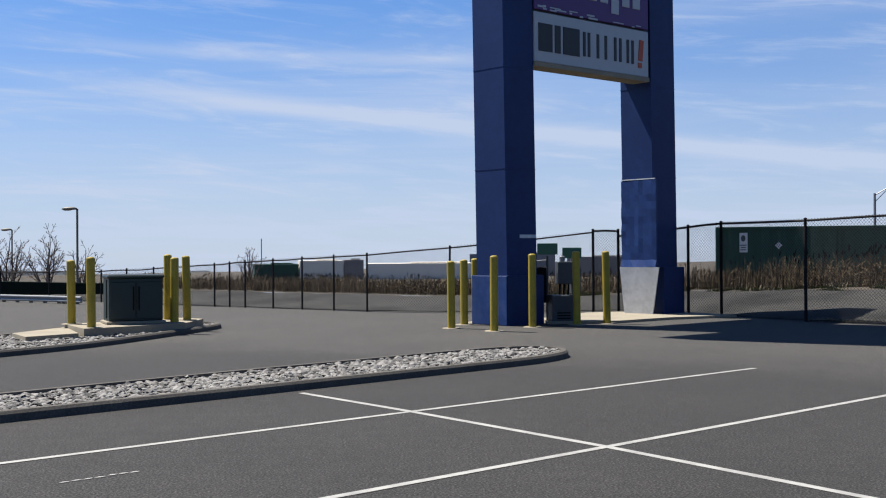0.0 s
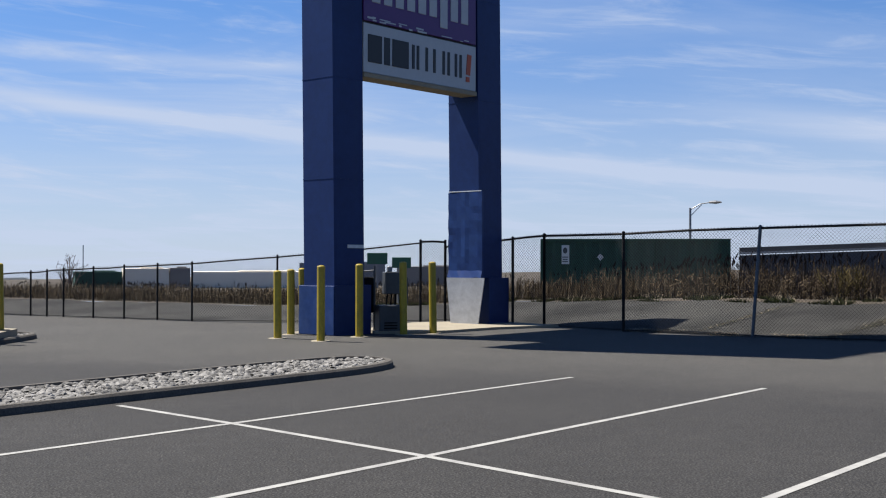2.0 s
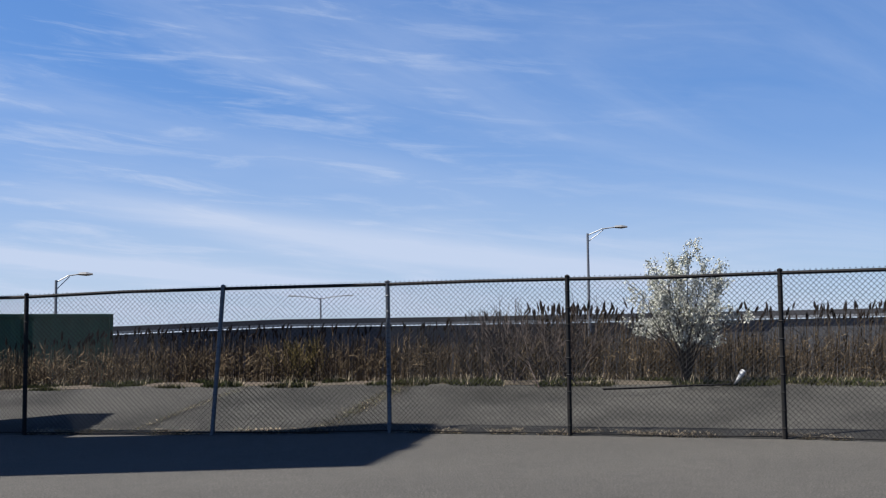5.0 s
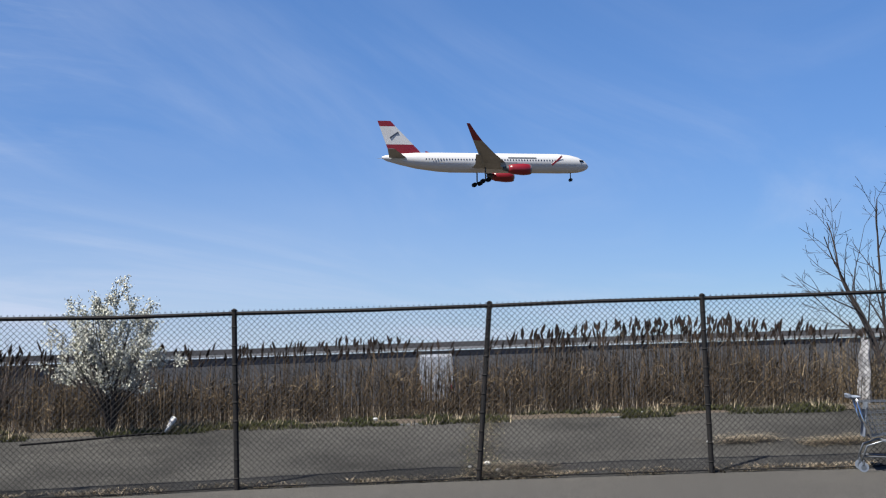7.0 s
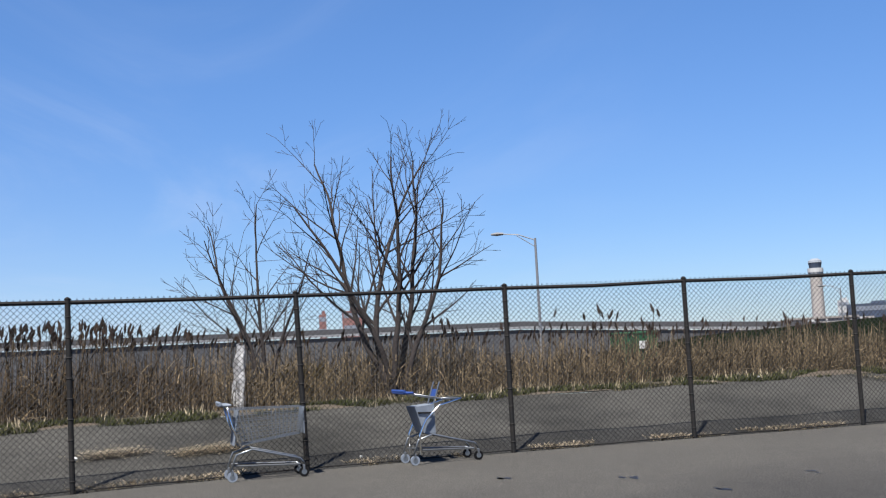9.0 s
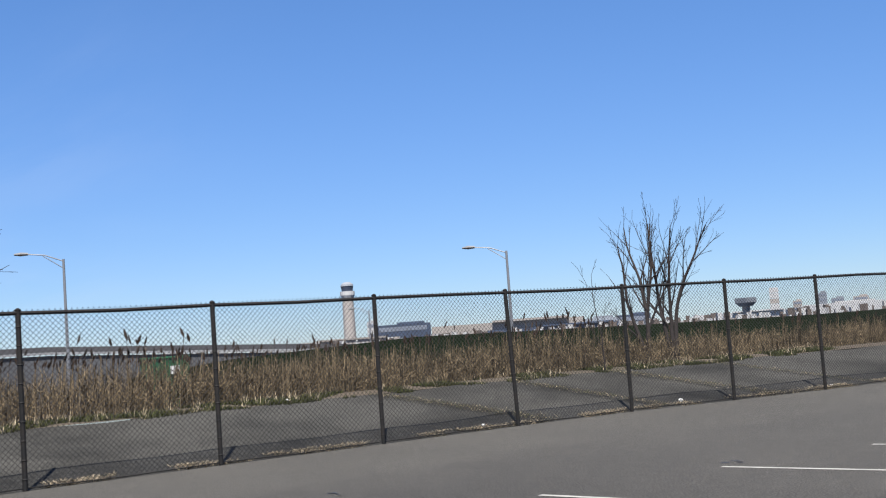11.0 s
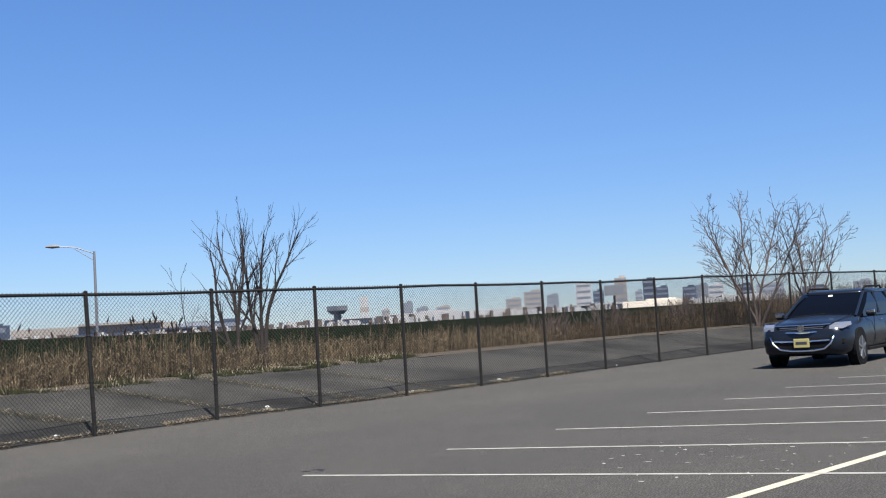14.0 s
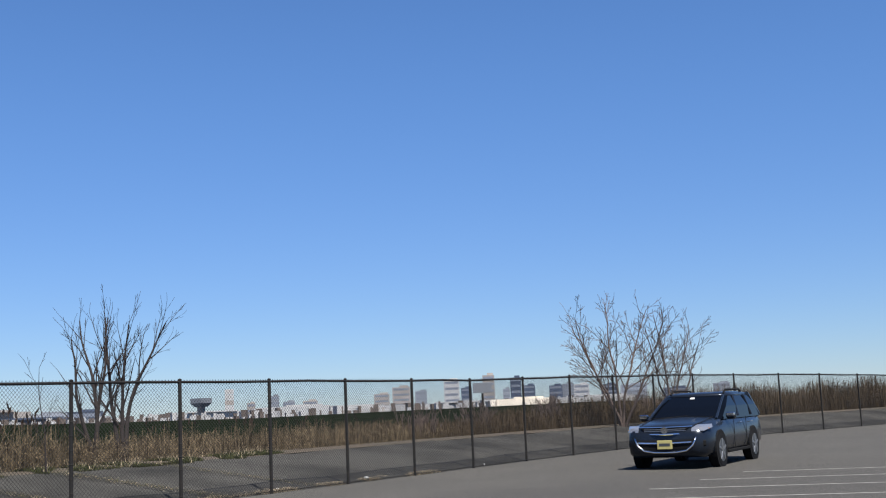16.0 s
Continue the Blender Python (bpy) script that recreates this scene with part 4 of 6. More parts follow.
def tangle(u0, u1, per_metre, label, mat):
    """Broken stalks and dead blades lying every way at the foot of the reeds."""
    s = Shape()
    rnd = random.Random(int(u0 * 13) + 2)
    for i in range(int(u0), int(u1)):
        for _ in range(int(seg_length(i) * per_metre)):
            u = i + rnd.random()
            o = rnd.uniform(4.75, 6.6)
            p, nn = along(u)
            q = p + nn * o
            if noise.noise(Vector((q.x * 0.9, q.y * 0.9, 7.0))) < -0.12:
                continue
            z = rise(o, u) + rnd.random() ** 1.6 * reed_height(u) * 0.55
            a = rnd.uniform(0, 6.283)
            d = Vector((math.cos(a), math.sin(a), rnd.uniform(-0.5, 0.9))) * rnd.uniform(0.1, 0.42)
            w = Vector((-d.y, d.x, 0)).normalized() * rnd.uniform(0.003, 0.008) + Vector((0, 0, 0.003))
            c = Vector((q.x, q.y, z))
            mid = c + d * 0.55 + Vector((0, 0, 0.04))
            s.add([c - w, c + w, mid + w * 0.8, mid - w * 0.8, c + d], [(0, 1, 2, 3), (3, 2, 4)])
    solid("dead_grass", s, mat, label, "dead grass", "reed beds", "stuff")


reed_bed(22, 28, 22, "scattered taller dark-plumed reeds behind the fence", 5.2, 7.5, plume=1.0, boost=1.28)
tangle(13, 21, 330, "tangled broken brown stalks at the foot of the reeds", REED_PALE)
tangle(21, 33, 260, "tangled pale dead grass at the foot of the reeds", REED_PALE)
tufts(10, 30, 850, 3.95, 4.95, 0.03, 0.1, GRASS, "short green spring grass along the slope top")
tufts(12, 30, 28, 3.9, 5.4, 0.08, 0.24, STRAW, "dry straw-coloured grass at the reed edge")
tufts(14, 31, 130, 0.02, 0.4, 0.015, 0.06, STRAW, "flattened dry weeds along the fence foot", lie=1.8)
tufts(14, 31, 30, 0.02, 0.3, 0.02, 0.07, WEED_DULL, "dull brown weeds along the fence foot", lie=1.8)


def rise_of(q):
    """Height of the slope under a plan point."""
    q = Vector(q)
    i = min(range(12, 34), key=lambda k: (LINE[k] - q).length)
    return rise(max(0.0, (q - LINE[i]).dot(NORMALS[i])), i)


def crack(p0, p1, width, count, mats, label, flat=0.0):
    for mat, share in mats:
        s = Shape()
        for _ in range(int(count * share)):
            k = random.random()
            x = p0[0] + (p1[0] - p0[0]) * k + random.gauss(0, width)
            y = p0[1] + (p1[1] - p0[1]) * k + random.gauss(0, width)
            z = 0.03 + rise_of((x, y))
            a, h = random.uniform(0, 6.28), random.uniform(0.02, 0.09)
            d = Vector((math.cos(a), math.sin(a), 0))
            sd = Vector((-d.y, d.x, 0)) * 0.01
            c = Vector((x, y, z))
            if flat:
                sd *= 0.5
                c.z += random.random() ** 2 * flat
                tilt = h * random.uniform(-0.1, 0.35)
                s.add([c - sd, c + sd, c + d * h * (3.2 if flat > 0.05 else 1.3) + Vector((0, 0, max(tilt, -0.01) if flat > 0.05 else h * 0.45))], [(0, 1, 2)])
            else:
                s.add([c - sd, c + sd, c + d * h * 0.7 + Vector((0, 0, h))], [(0, 1, 2)])
        solid("weed_strip", s, mat, label, "weeds", "weed strips", "stuff")


def cross_point(u, o):
    p, nn = along(u)
    return (p + nn * o)


for u0, u1, wd, n in ((14.55, 14.75, 0.05, 260), (15.55, 15.75, 0.12, 700), (19.0, 19.12, 0.16, 600), (25.3, 24.8, 0.13, 800), (26.4, 26.0, 0.1, 600), (27.5, 27.05, 0.12, 700), (28.6, 28.2, 0.1, 400)):
    crack(cross_point(u0, 0.1), cross_point(u1, 4.0), wd, n, ((GRASS, 0.9), (WEED_DULL, 1.3), (STRAW, 0.3)), "weeds growing from a crack in the slope", 0.035)
for u, o, n in ((20.15, 1.9, 500), (20.55, 1.6, 800), (19.05, 0.6, 700), (19.0, 0.3, 500)):
    c = cross_point(u, o)
    crack((c.x, c.y), (c.x + 0.3, c.y - 0.75), 0.12, n, ((STRAW, 1.4), (WEED_DULL, 0.6)), "loose heap of dry straw litter on the slope", 0.06)
for i, (u, o) in enumerate(((18.6, 4.6), (19.9, 4.4), (22.3, 4.2), (24.2, 4.3), (24.8, 0.3), (20.1, 1.8), (26.6, 0.4), (28.2, 0.3), (29.4, 0.3), (31.3, 0.2), (21.3, 0.5), (19.02, 0.5), (19.06, 0.9), (18.98, 0.75), (19.1, 0.45))):
    c = cross_point(u, o)
    r = random.uniform(0.03, 0.07)
    s = Shape().loft([[(r * math.cos(a) * f, r * 0.7 * math.sin(a) * f, z) for a in (0, 1, 2.1, 3.1, 4.2, 5.2)] for f, z in ((0.8, 0), (1.0, r * 0.5), (0.5, r * 0.9))])
    solid("litter_scrap", s, LITTER, "crumpled white scrap of litter on the ground", "litter", "litter scraps", at=pose(c.x, c.y, rise(o) + 0.01, 0, 0, i * 50))
c = cross_point(17.62, 4.0)
cup = thing("broken_lamp_pipe", pose(c.x, c.y, rise(4.0), 0, 0, 20), "white pipe end with a dark cable on the slope", "litter")
part("pipe", Shape().tube([(0, 0, 0.03), (0.10, -0.12, 0.24), (0.115, -0.14, 0.27)], [0.02, 0.055, 0.045], 10), LITTER, cup, smooth=True)
part("cable", Shape().tube([(0, 0, 0.03), (-0.5, 0.6, 0.02), (-1.1, 1.2, 0.0), (-1.5, 1.9, -0.02)], 0.018, 6), BLACK, cup)


# ---- trees ----
def grow(shape_big, shape_small, p, d, length, r, depth, rnd, up=0.25, spread=0.5, ends=None, thin=0.0045):
    steps = 3
    pts, rad = [p], [r]
    for k in range(steps):
        d = (d + Vector((rnd.gauss(0, 0.10), rnd.gauss(0, 0.10), up * 0.25 + rnd.gauss(0, 0.05)))).normalized()
        p = p + d * length / steps
        pts.append(p)
        rad.append(r * (1 - 0.35 * (k + 1) / steps))
    (shape_big if depth > 2 else shape_small).tube(pts, rad, 6 if r > 0.02 else 4 if r > 0.008 else 3, caps=False)
    if ends is not None and depth <= 1:
        ends += pts[1:]
    if depth <= 0 or length < 0.06:
        return
    n = rnd.choice((2, 3, 3)) if depth > 1 else rnd.choice((2, 3))
    for j in range(n):
        src = pts[-1] if j == 0 else pts[rnd.randint(1, 3)]
        side = Vector((rnd.gauss(0, 1), rnd.gauss(0, 1), rnd.gauss(0.25, 0.4))).normalized()
        amount = spread * (0.45 if j == 0 else rnd.uniform(0.6, 1.1))
        grow(shape_big, shape_small, src, (d + side * amount).normalized(), length * rnd.uniform(0.6, 0.82), max(thin, rad[-1] * (0.9 if j == 0 else 0.7)), depth - 1, rnd, up, spread, ends, thin)


def limb(big, fine, p, d, length, r, level, rnd, up, angle, thin=0.0042, ends=None):
    """One branch that bends upwards and carries ever finer side branches."""
    n = max(3, int(length / (0.24 if level < 2 else 0.11)))
    pts, rad, dirs = [p], [r], [d]
    aim = d
    if level == 0:
        d = (aim * 0.25 + Vector((0, 0, 0.75))).normalized()
    for k in range(n):
        if level == 0 and k < n * 0.45:
            d = (d * 0.72 + aim * 0.28).normalized()
        d = (d + Vector((rnd.gauss(0, 0.075), rnd.gauss(0, 0.075), up * length / n * 0.55 + rnd.gauss(0, 0.03)))).normalized()
        p = p + d * (length / n)
        pts.append(p)
        dirs.append(d)
        rad.append(max(thin, r * (1 - 0.78 * (k + 1) / n)))
    (big if level < 2 else fine).tube(pts, rad, 7 if level == 0 else 5 if level == 1 else 3, caps=False)
    if ends is not None and (level >= 2 or level == 1):
        ends += pts[1 + len(pts) // 3 * (level == 1):]
    if level >= 3:
        return
    count = (int(length * 2.0) + 1, int(length * 3.2) + 1, int(length * 4.2) + 1)[level]
    spin = rnd.uniform(0, 6.28)
    for k in range(count):
        w = (0.24 if level == 0 else 0.18) + 0.78 * (k + rnd.uniform(0.1, 0.9)) / count
        i = min(n, max(1, round(w * n)))
        spin += 2.4 + rnd.uniform(-0.5, 0.5)
        e = dirs[i].orthogonal().normalized()
        side = Matrix.Rotation(spin, 3, dirs[i]) @ e
        a = angle * rnd.uniform(0.7, 1.25)
        nd = dirs[i] * math.cos(a) + side * math.sin(a)
        nd.z = max(nd.z, -0.05)
        reach = length * (0.52, 0.5, 0.5)[level] * (1.12 - 0.72 * w) * rnd.uniform(0.65, 1.2)
        if reach > 0.09:
            limb(big, fine, pts[i], nd.normalized(), reach, max(thin * 1.1, rad[i] * 0.58), level + 1, rnd, up, angle, thin, ends)


def bare_tree(at, stems, label, seed, radius=0.06, mat=BARK, up=0.22, angle=0.62, thin=0.0042):
    """A leafless tree; stems: rows of lean to the side (degrees), lean back, length."""
    rnd = random.Random(seed)
    t = thing("bare_tree", at, label, "tree", "bare trees")
    big, fine = Shape(), Shape()
    for k, (side, back, length) in enumerate(stems):
        d = Vector((math.tan(radians(side)), math.tan(radians(back)), 1)).normalized()
        base = Vector((d.x * 0.12 + 0.03 * (k - len(stems) / 2), d.y * 0.12, -0.05))
        limb(big, fine, base, d, length, radius * (0.65 + 0.35 * length / stems[0][2]), 0, rnd, up, angle, thin)
    part("trunk", big, mat, t, smooth=True)
    tagged(part("crown", fine, mat, t, "fine bare twigs"), kind="stuff")
    return t


bare_tree(pose(24.33, 5.8, 0.6, 0, 0, -98), [(-5, 0, 5.0), (6, -8, 4.7), (-17, 6, 5.2), (17, 5, 4.8), (29, -4, 4.0), (-29, -6, 4.2)], "leafless brown tree with fanning branches behind the fence", 12, 0.068, up=0.14)
bare_tree(pose(25.3, 8.1, 0.6, 0, 0, -98), [(-4, 0, 4.0), (-18, 5, 4.0), (-30, -5, 3.5), (14, 5, 3.2)], "smaller leafless brown tree beside a taller one", 26, 0.046, up=0.2)
bare_tree(pose(25.62, -12.25, 0.55, 0, 0, -136), [(-2, 0, 3.8), (-11, 5, 3.8), (-21, -6, 3.3)], "leafless forked tree standing in the reeds", 31, 0.066, up=0.24, angle=0.4)
bare_tree(pose(25.2, -12.72, 0.55, 0, 0, -136), [(-3, 0, 3.8), (4, -5, 3.6), (10, 6, 3.8)], "leafless forked tree standing in the reeds", 37, 0.066, up=0.24, angle=0.4)
bare_tree(pose(23.8, -9.25, 0.55, 0, 0, -120), [(1, 0, 2.4)], "thin leafless sapling in the reeds", 38, 0.022, up=0.3, angle=0.45)
bare_tree(pose(22.6, -37.8, 0.5, 0, 0, -148), [(-4, 0, 5.4), (12, 5, 5.3), (-18, 6, 5.1), (26, -5, 4.9), (-33, -4, 4.8)], "pale brown leafless tree with many stems by the fence", 41, 0.064, BARK_PALE, thin=0.0075)
bare_tree(pose(21.0, -39.2, 0.5, 0, 0, -148), [(2, 0, 4.7), (16, 5, 4.5), (-16, 4, 4.4), (32, 3, 3.8)], "pale brown leafless tree with many stems by the fence", 47, 0.058, BARK_PALE, thin=0.0075)


def blossom_tree(at, seed):
    rnd = random.Random(seed)
    t = thing("blossom_tree", at, "small tree covered in white spring blossom", "tree")
    big, small, ends = Shape(), Shape(), []
    for count, lean, length in ((1, 0, 2.3), (4, 12, 2.15), (6, 26, 1.9), (7, 44, 1.65), (8, 66, 1.35)):
        for k in range(count):
            a = 6.283 * (k + rnd.uniform(-0.2, 0.2)) / count + lean
            d = Vector((math.cos(a) * math.sin(radians(lean)), math.sin(a) * math.sin(radians(lean)), math.cos(radians(lean))))
            limb(big, small, Vector((d.x * 0.08, d.y * 0.08, -0.05 if lean < 30 else 0.2)), d, length * rnd.uniform(0.92, 1.06), 0.02 if lean < 30 else 0.013, 0, rnd, 0.14, 0.55, 0.004, ends)
    part("trunk", big, BARK, t, smooth=True)
    tagged(part("twig_crown", small, BARK, t), kind="stuff")
    for name, mat, share, size in (("blossom", BLOSSOM, 9, 0.022), ("leaves", LEAFLET, 1, 0.014)):
        s = Shape()
        for p in ends:
            if p.z < 0.5:
                continue
            for _ in range(share):
                c = p + Vector((rnd.gauss(0, 0.035), rnd.gauss(0, 0.035), rnd.gauss(0, 0.04)))
                m = Euler((rnd.uniform(0, 6), rnd.uniform(0, 6), rnd.uniform(0, 6))).to_matrix()
                z = size * rnd.uniform(0.6, 1.2)
                s.add([m @ Vector(v) * z + c for v in ((1, 0, 0), (0, 0.8, 0.25), (-1, 0, 0), (0, -0.8, 0.25), (0, 0, -0.3))], [(0, 1, 4), (1, 2, 4), (2, 3, 4), (3, 0, 4)])
        o = part(name, s, mat, t, "white blossom clusters" if name == "blossom" else "sparse young green leaves")
        tagged(o, kind="stuff")
    return t


blossom = blossom_tree(pose(18.3, 20.75, 0.66), 5)
blossom.scale = (1.05, 1.05, 1.05)


def bush(at, n, size, seed, label, mat=BRUSH, thick=1.0):
    rnd = random.Random(seed)
    t = thing("bare_bush", at, label, "bush", "bare bushes")
    b, s = Shape(), Shape()
    for k in range(n):
        a, f = rnd.uniform(0, 6.28), rnd.uniform(0.2, 1.1)
        grow(b, s, Vector((rnd.gauss(0, size * 0.3), rnd.gauss(0, size * 0.3), -0.05)), Vector((math.cos(a) * f, math.sin(a) * f, 1)).normalized(), size * 0.5, 0.014 * thick, 3, rnd, 0.15, 0.6, thin=0.0045 * thick)
    tagged(part("trunk", b, mat, t), kind="stuff")
    tagged(part("twig_crown", s, mat, t), kind="stuff")
    return t


for u, o, n, sz, seed in ((16.5, 4.9, 24, 1.35, 3), (16.25, 5.1, 19, 1.25, 4), (16.72, 5.1, 15, 1.1, 9)):
    c = cross_point(u, o)
    bush(pose(c.x, c.y, 0.62), n, sz, seed, "tangled leafless dark brown bush among the reeds", BUSH_TWIG, 1.1)
for k, (x, y, sz) in enumerate(((-25.5, 60, 1.7), (-22.5, 61, 1.5), (-20.6, 61, 1.5), (-28.5, 60, 1.8), (-31.5, 59, 1.8), (-19, 61.5, 1.2), (-13.2, 80, 1.2))):
    bare_tree(pose(x, y, -0.6, 0, 0, 40 * k), [(0, 0, sz * 2.2), (18, 10, sz * 2.0), (-20, -12, sz * 2.0), (10, -30, sz * 1.7), (-14, 32, sz * 1.7), (34, 5, sz * 1.6), (-36, 0, sz * 1.6)], "leafless purple-brown scrub tree beyond the car park", 60 + k, 0.07, BRUSH, 0.1, 0.7, 0.011)
for k, (u, o, sz) in enumerate(((33, 6, 1.0), (34.5, 7, 1.2), (36, 7, 1.3), (37.5, 6, 1.2), (39, 7, 1.4), (41, 7, 1.5))):
    c = cross_point(u, o)
    bush(pose(c.x, c.y, 0.5), 14, sz, 80 + k, "leafless brown brush behind the distant fence", BARK_PALE, 2.0)

for x, y, z, sz, seed in ((14.1, 27.25, 0.6, 0.8, 93), (25.2, 7.5, 0.6, 0.75, 94)):
    bush(pose(x, y, z), 16, sz, seed, "small olive-brown half-dead shrub among the reeds", OLIVE_TWIG, 1.6)

SHEET = material("dirty_white_sheet", (0.3, 0.3, 0.305), 0.7, grain=14, vary=0.35, bump=0.3, stain=0.7, stain_scale=5, stain_colour=(0.13, 0.125, 0.12), stretch=(1, 1, 0.4))
tub = thing("plastic_sheet", pose(23.6, 8.75, 0.62, 3, -4, 30), "tall faded white plastic sheet among the reeds", "plastic sheet")
sheet_rows = []
for k in range(11):
    z, w = 0.12 * k, 0.17 + 0.05 * math.sin(0.45 * k + 0.4)
    front = [(-w + 2 * w * q / 8, -0.05 + 0.07 * noise.noise(Vector((q * 0.9, z * 4, 2.0))), z + (0.12 * noise.noise(Vector((q * 1.3, 5.0, 0))) if k == 10 else 0)) for q in range(9)]
    sheet_rows.append(front + [(x, y + 0.02, zz) for x, y, zz in reversed(front)])
part("sheet", Shape().loft(sheet_rows), SHEET, tub)


# ---- dumpster behind the reeds ----
SKIP_GREEN = material("worn_green_dumpster", (0.012, 0.075, 0.03), 0.55, grain=8, vary=0.2, bump=0.1, stain=0.4, stain_scale=2.0)
skip = thing("dumpster", pose(34.55, -2.45, 0.15, 0, 0, -75), "green steel dumpster with a white label behind the reeds", "dumpster")
part("body", Shape().loft([[(-0.42, -0.4, 0), (0.42, -0.4, 0), (0.42, 0.4, 0), (-0.42, 0.4, 0)], [(-0.48, -0.5, 1.5), (0.48, -0.5, 1.5), (0.48, 0.5, 1.5), (-0.48, 0.5, 1.5)]]), SKIP_GREEN, skip)
part("lid", Shape().box((0, 0, 1.54), (1.02, 1.04, 0.07), bevel=0.02), SKIP_GREEN, skip)
part("label_plate", Shape().box((-0.02, -0.5, 1.2), (0.28, 0.03, 0.22)), LITTER, skip, "white label plate")
part("side_pocket", Shape().box((0.5, -0.05, 1.1), (0.1, 0.5, 0.16), bevel=0.01), SKIP_GREEN, skip)


# ---- shopping carts ----
def cart(at, full, label):
    t = thing("shopping_cart", at, label, "shopping cart", "shopping carts")
    r = 0.011
    for sy in (-1, 1):
        y = sy * 0.23
        f = Shape().tube([(-0.40, y, 0.14), (-0.32, y, 0.34), (-0.12, y, 0.40), (0.5, y * 0.8, 0.24), (0.56, y * 0.8, 0.16)], r * 1.2, 8)
        part("frame_side", f, CARTWIRE, t, smooth=True)
        if full:
            f = Shape().tube([(-0.42, y, 0.98), (-0.36, y, 0.7), (-0.25, y, 0.42)], r * 1.2, 8)
        else:
            f = Shape().tube([(-0.3, y, 0.14), (-0.30, y, 0.4), (-0.2, y, 0.6), (0.0, y, 0.78), (0.32, y, 0.86)], r * 1.5, 8)
        part("upright", f, CHROME, t, smooth=True)
        for x in (-0.38, 0.54):
            w = part("wheel", Shape().tube([(x, y * 0.95 - 0.014, 0.065), (x, y * 0.95 + 0.014, 0.065)], 0.065, 16), BLACK if x > 0 else CARTGREY, t)
            part("hub", Shape().tube([(x, y * 0.95 - 0.017, 0.065), (x, y * 0.95 + 0.017, 0.065)], 0.035, 12), CARTWIRE, w)
            part("fork", Shape().box((x, y * 0.95, 0.12), (0.03, 0.045, 0.07), bevel=0.006), CARTWIRE, t)
    part("lower_rack", Shape().tube([(-0.35, -0.2, 0.2), (0.5, -0.17, 0.16), (0.5, 0.17, 0.16), (-0.35, 0.2, 0.2)], r, 6), CARTWIRE, t)
    part("handle", Shape().tube([(-0.5, -0.27, 1.0), (-0.5, 0.27, 1.0)], 0.022, 10), CARTGREY if full else CARTBLUE, t, "grey plastic handle" if full else "blue plastic handle")
    part("handle_bracket", Shape().box((-0.44, 0, 0.975), (0.16, 0.5, 0.03), bevel=0.01), CARTBLUE if not full else CARTGREY, t)
    if full:
        lo = [(-0.28, 0.2, 0.45), (0.52, 0.17, 0.56)]
        hi = [(-0.40, 0.26, 0.92), (0.58, 0.21, 0.90)]
        for sy in (-1, 1):
            s = Shape()
            for k in range(19):
                w = k / 18
                a = Vector(lo[0]).lerp(Vector(lo[1]), w)
                b = Vector(hi[0]).lerp(Vector(hi[1]), w)
                s.tube([(a.x, a.y * sy, a.z), (b.x, b.y * sy, b.z)], 0.0035, 4)
            for k in range(7):
                w = k / 6
                a = Vector(lo[0]).lerp(Vector(hi[0]), w)
                b = Vector(lo[1]).lerp(Vector(hi[1]), w)
                s.tube([(a.x, a.y * sy, a.z), (b.x, b.y * sy, b.z)], 0.0045 if k < 6 else 0.008, 4)
            part("basket_side", s, CARTWIRE, t, "grey wire basket side")
        s = Shape()
        for k in range(11):
            y = -0.2 + 0.4 * k / 10
            s.tube([(-0.28, y, 0.45), (0.52, y * 0.85, 0.56), (0.58, y * 1.05, 0.9)], 0.0035, 4)
        part("basket_floor", s, CARTWIRE, t)
        part("front_panel", Shape().box((0.57, 0, 0.72), (0.012, 0.36, 0.34), bevel=0.004), CARTGREY, t)
        part("seat_flap", Shape().box((-0.31, 0, 0.68), (0.02, 0.42, 0.46), Matrix.Rotation(0.15, 3, "Y"), 0.006), CARTGREY, t, "grey plastic child seat")
        part("strap", Shape().tube([(-0.34, -0.2, 0.72), (-0.33, -0.1, 0.66), (-0.33, 0.1, 0.72), (-0.34, 0.2, 0.7)], 0.01, 6), BLACK, t)
    else:
        part("seat", Shape().loft([[(-0.34, -0.2, 0.78), (-0.06, -0.2, 0.8), (-0.06, 0.2, 0.8), (-0.34, 0.2, 0.78)], [(-0.22, -0.17, 0.42), (-0.05, -0.17, 0.4), (-0.05, 0.17, 0.4), (-0.22, 0.17, 0.42)]]), CARTGREY, t, "grey plastic child seat")
        for y in (-0.12, 0.12):
            part("seat_bar", Shape().tube([(-0.06, y, 0.75), (0.06, y, 1.1)], 0.01, 6), CARTWIRE, t)
        part("seat_label", Shape().box((0.02, 0, 0.95), (0.012, 0.22, 0.1), Matrix.Rotation(0.33, 3, "Y")), CARTBLUE, t, "blue plastic seat badge")
        part("top_rail", Shape().tube([(-0.46, -0.22, 0.98), (0.1, -0.2, 0.86), (0.34, -0.18, 0.86), (0.34, 0.18, 0.86), (0.1, 0.2, 0.86), (-0.46, 0.22, 0.98)], r, 6), CARTWIRE, t, smooth=True)
        part("strap", Shape().tube([(-0.3, -0.2, 0.7), (-0.1, -0.21, 0.69)], 0.012, 6), BLACK, t)
    return t


cart(pose(18.05, 8.44, 0, 0, 0, -84), True, "steel wire shopping cart with grey child seat against the fence")
cart(pose(18.57, 6.03, 0, 0, 0, -80), False, "small silver shopping cart frame without basket by the fence")


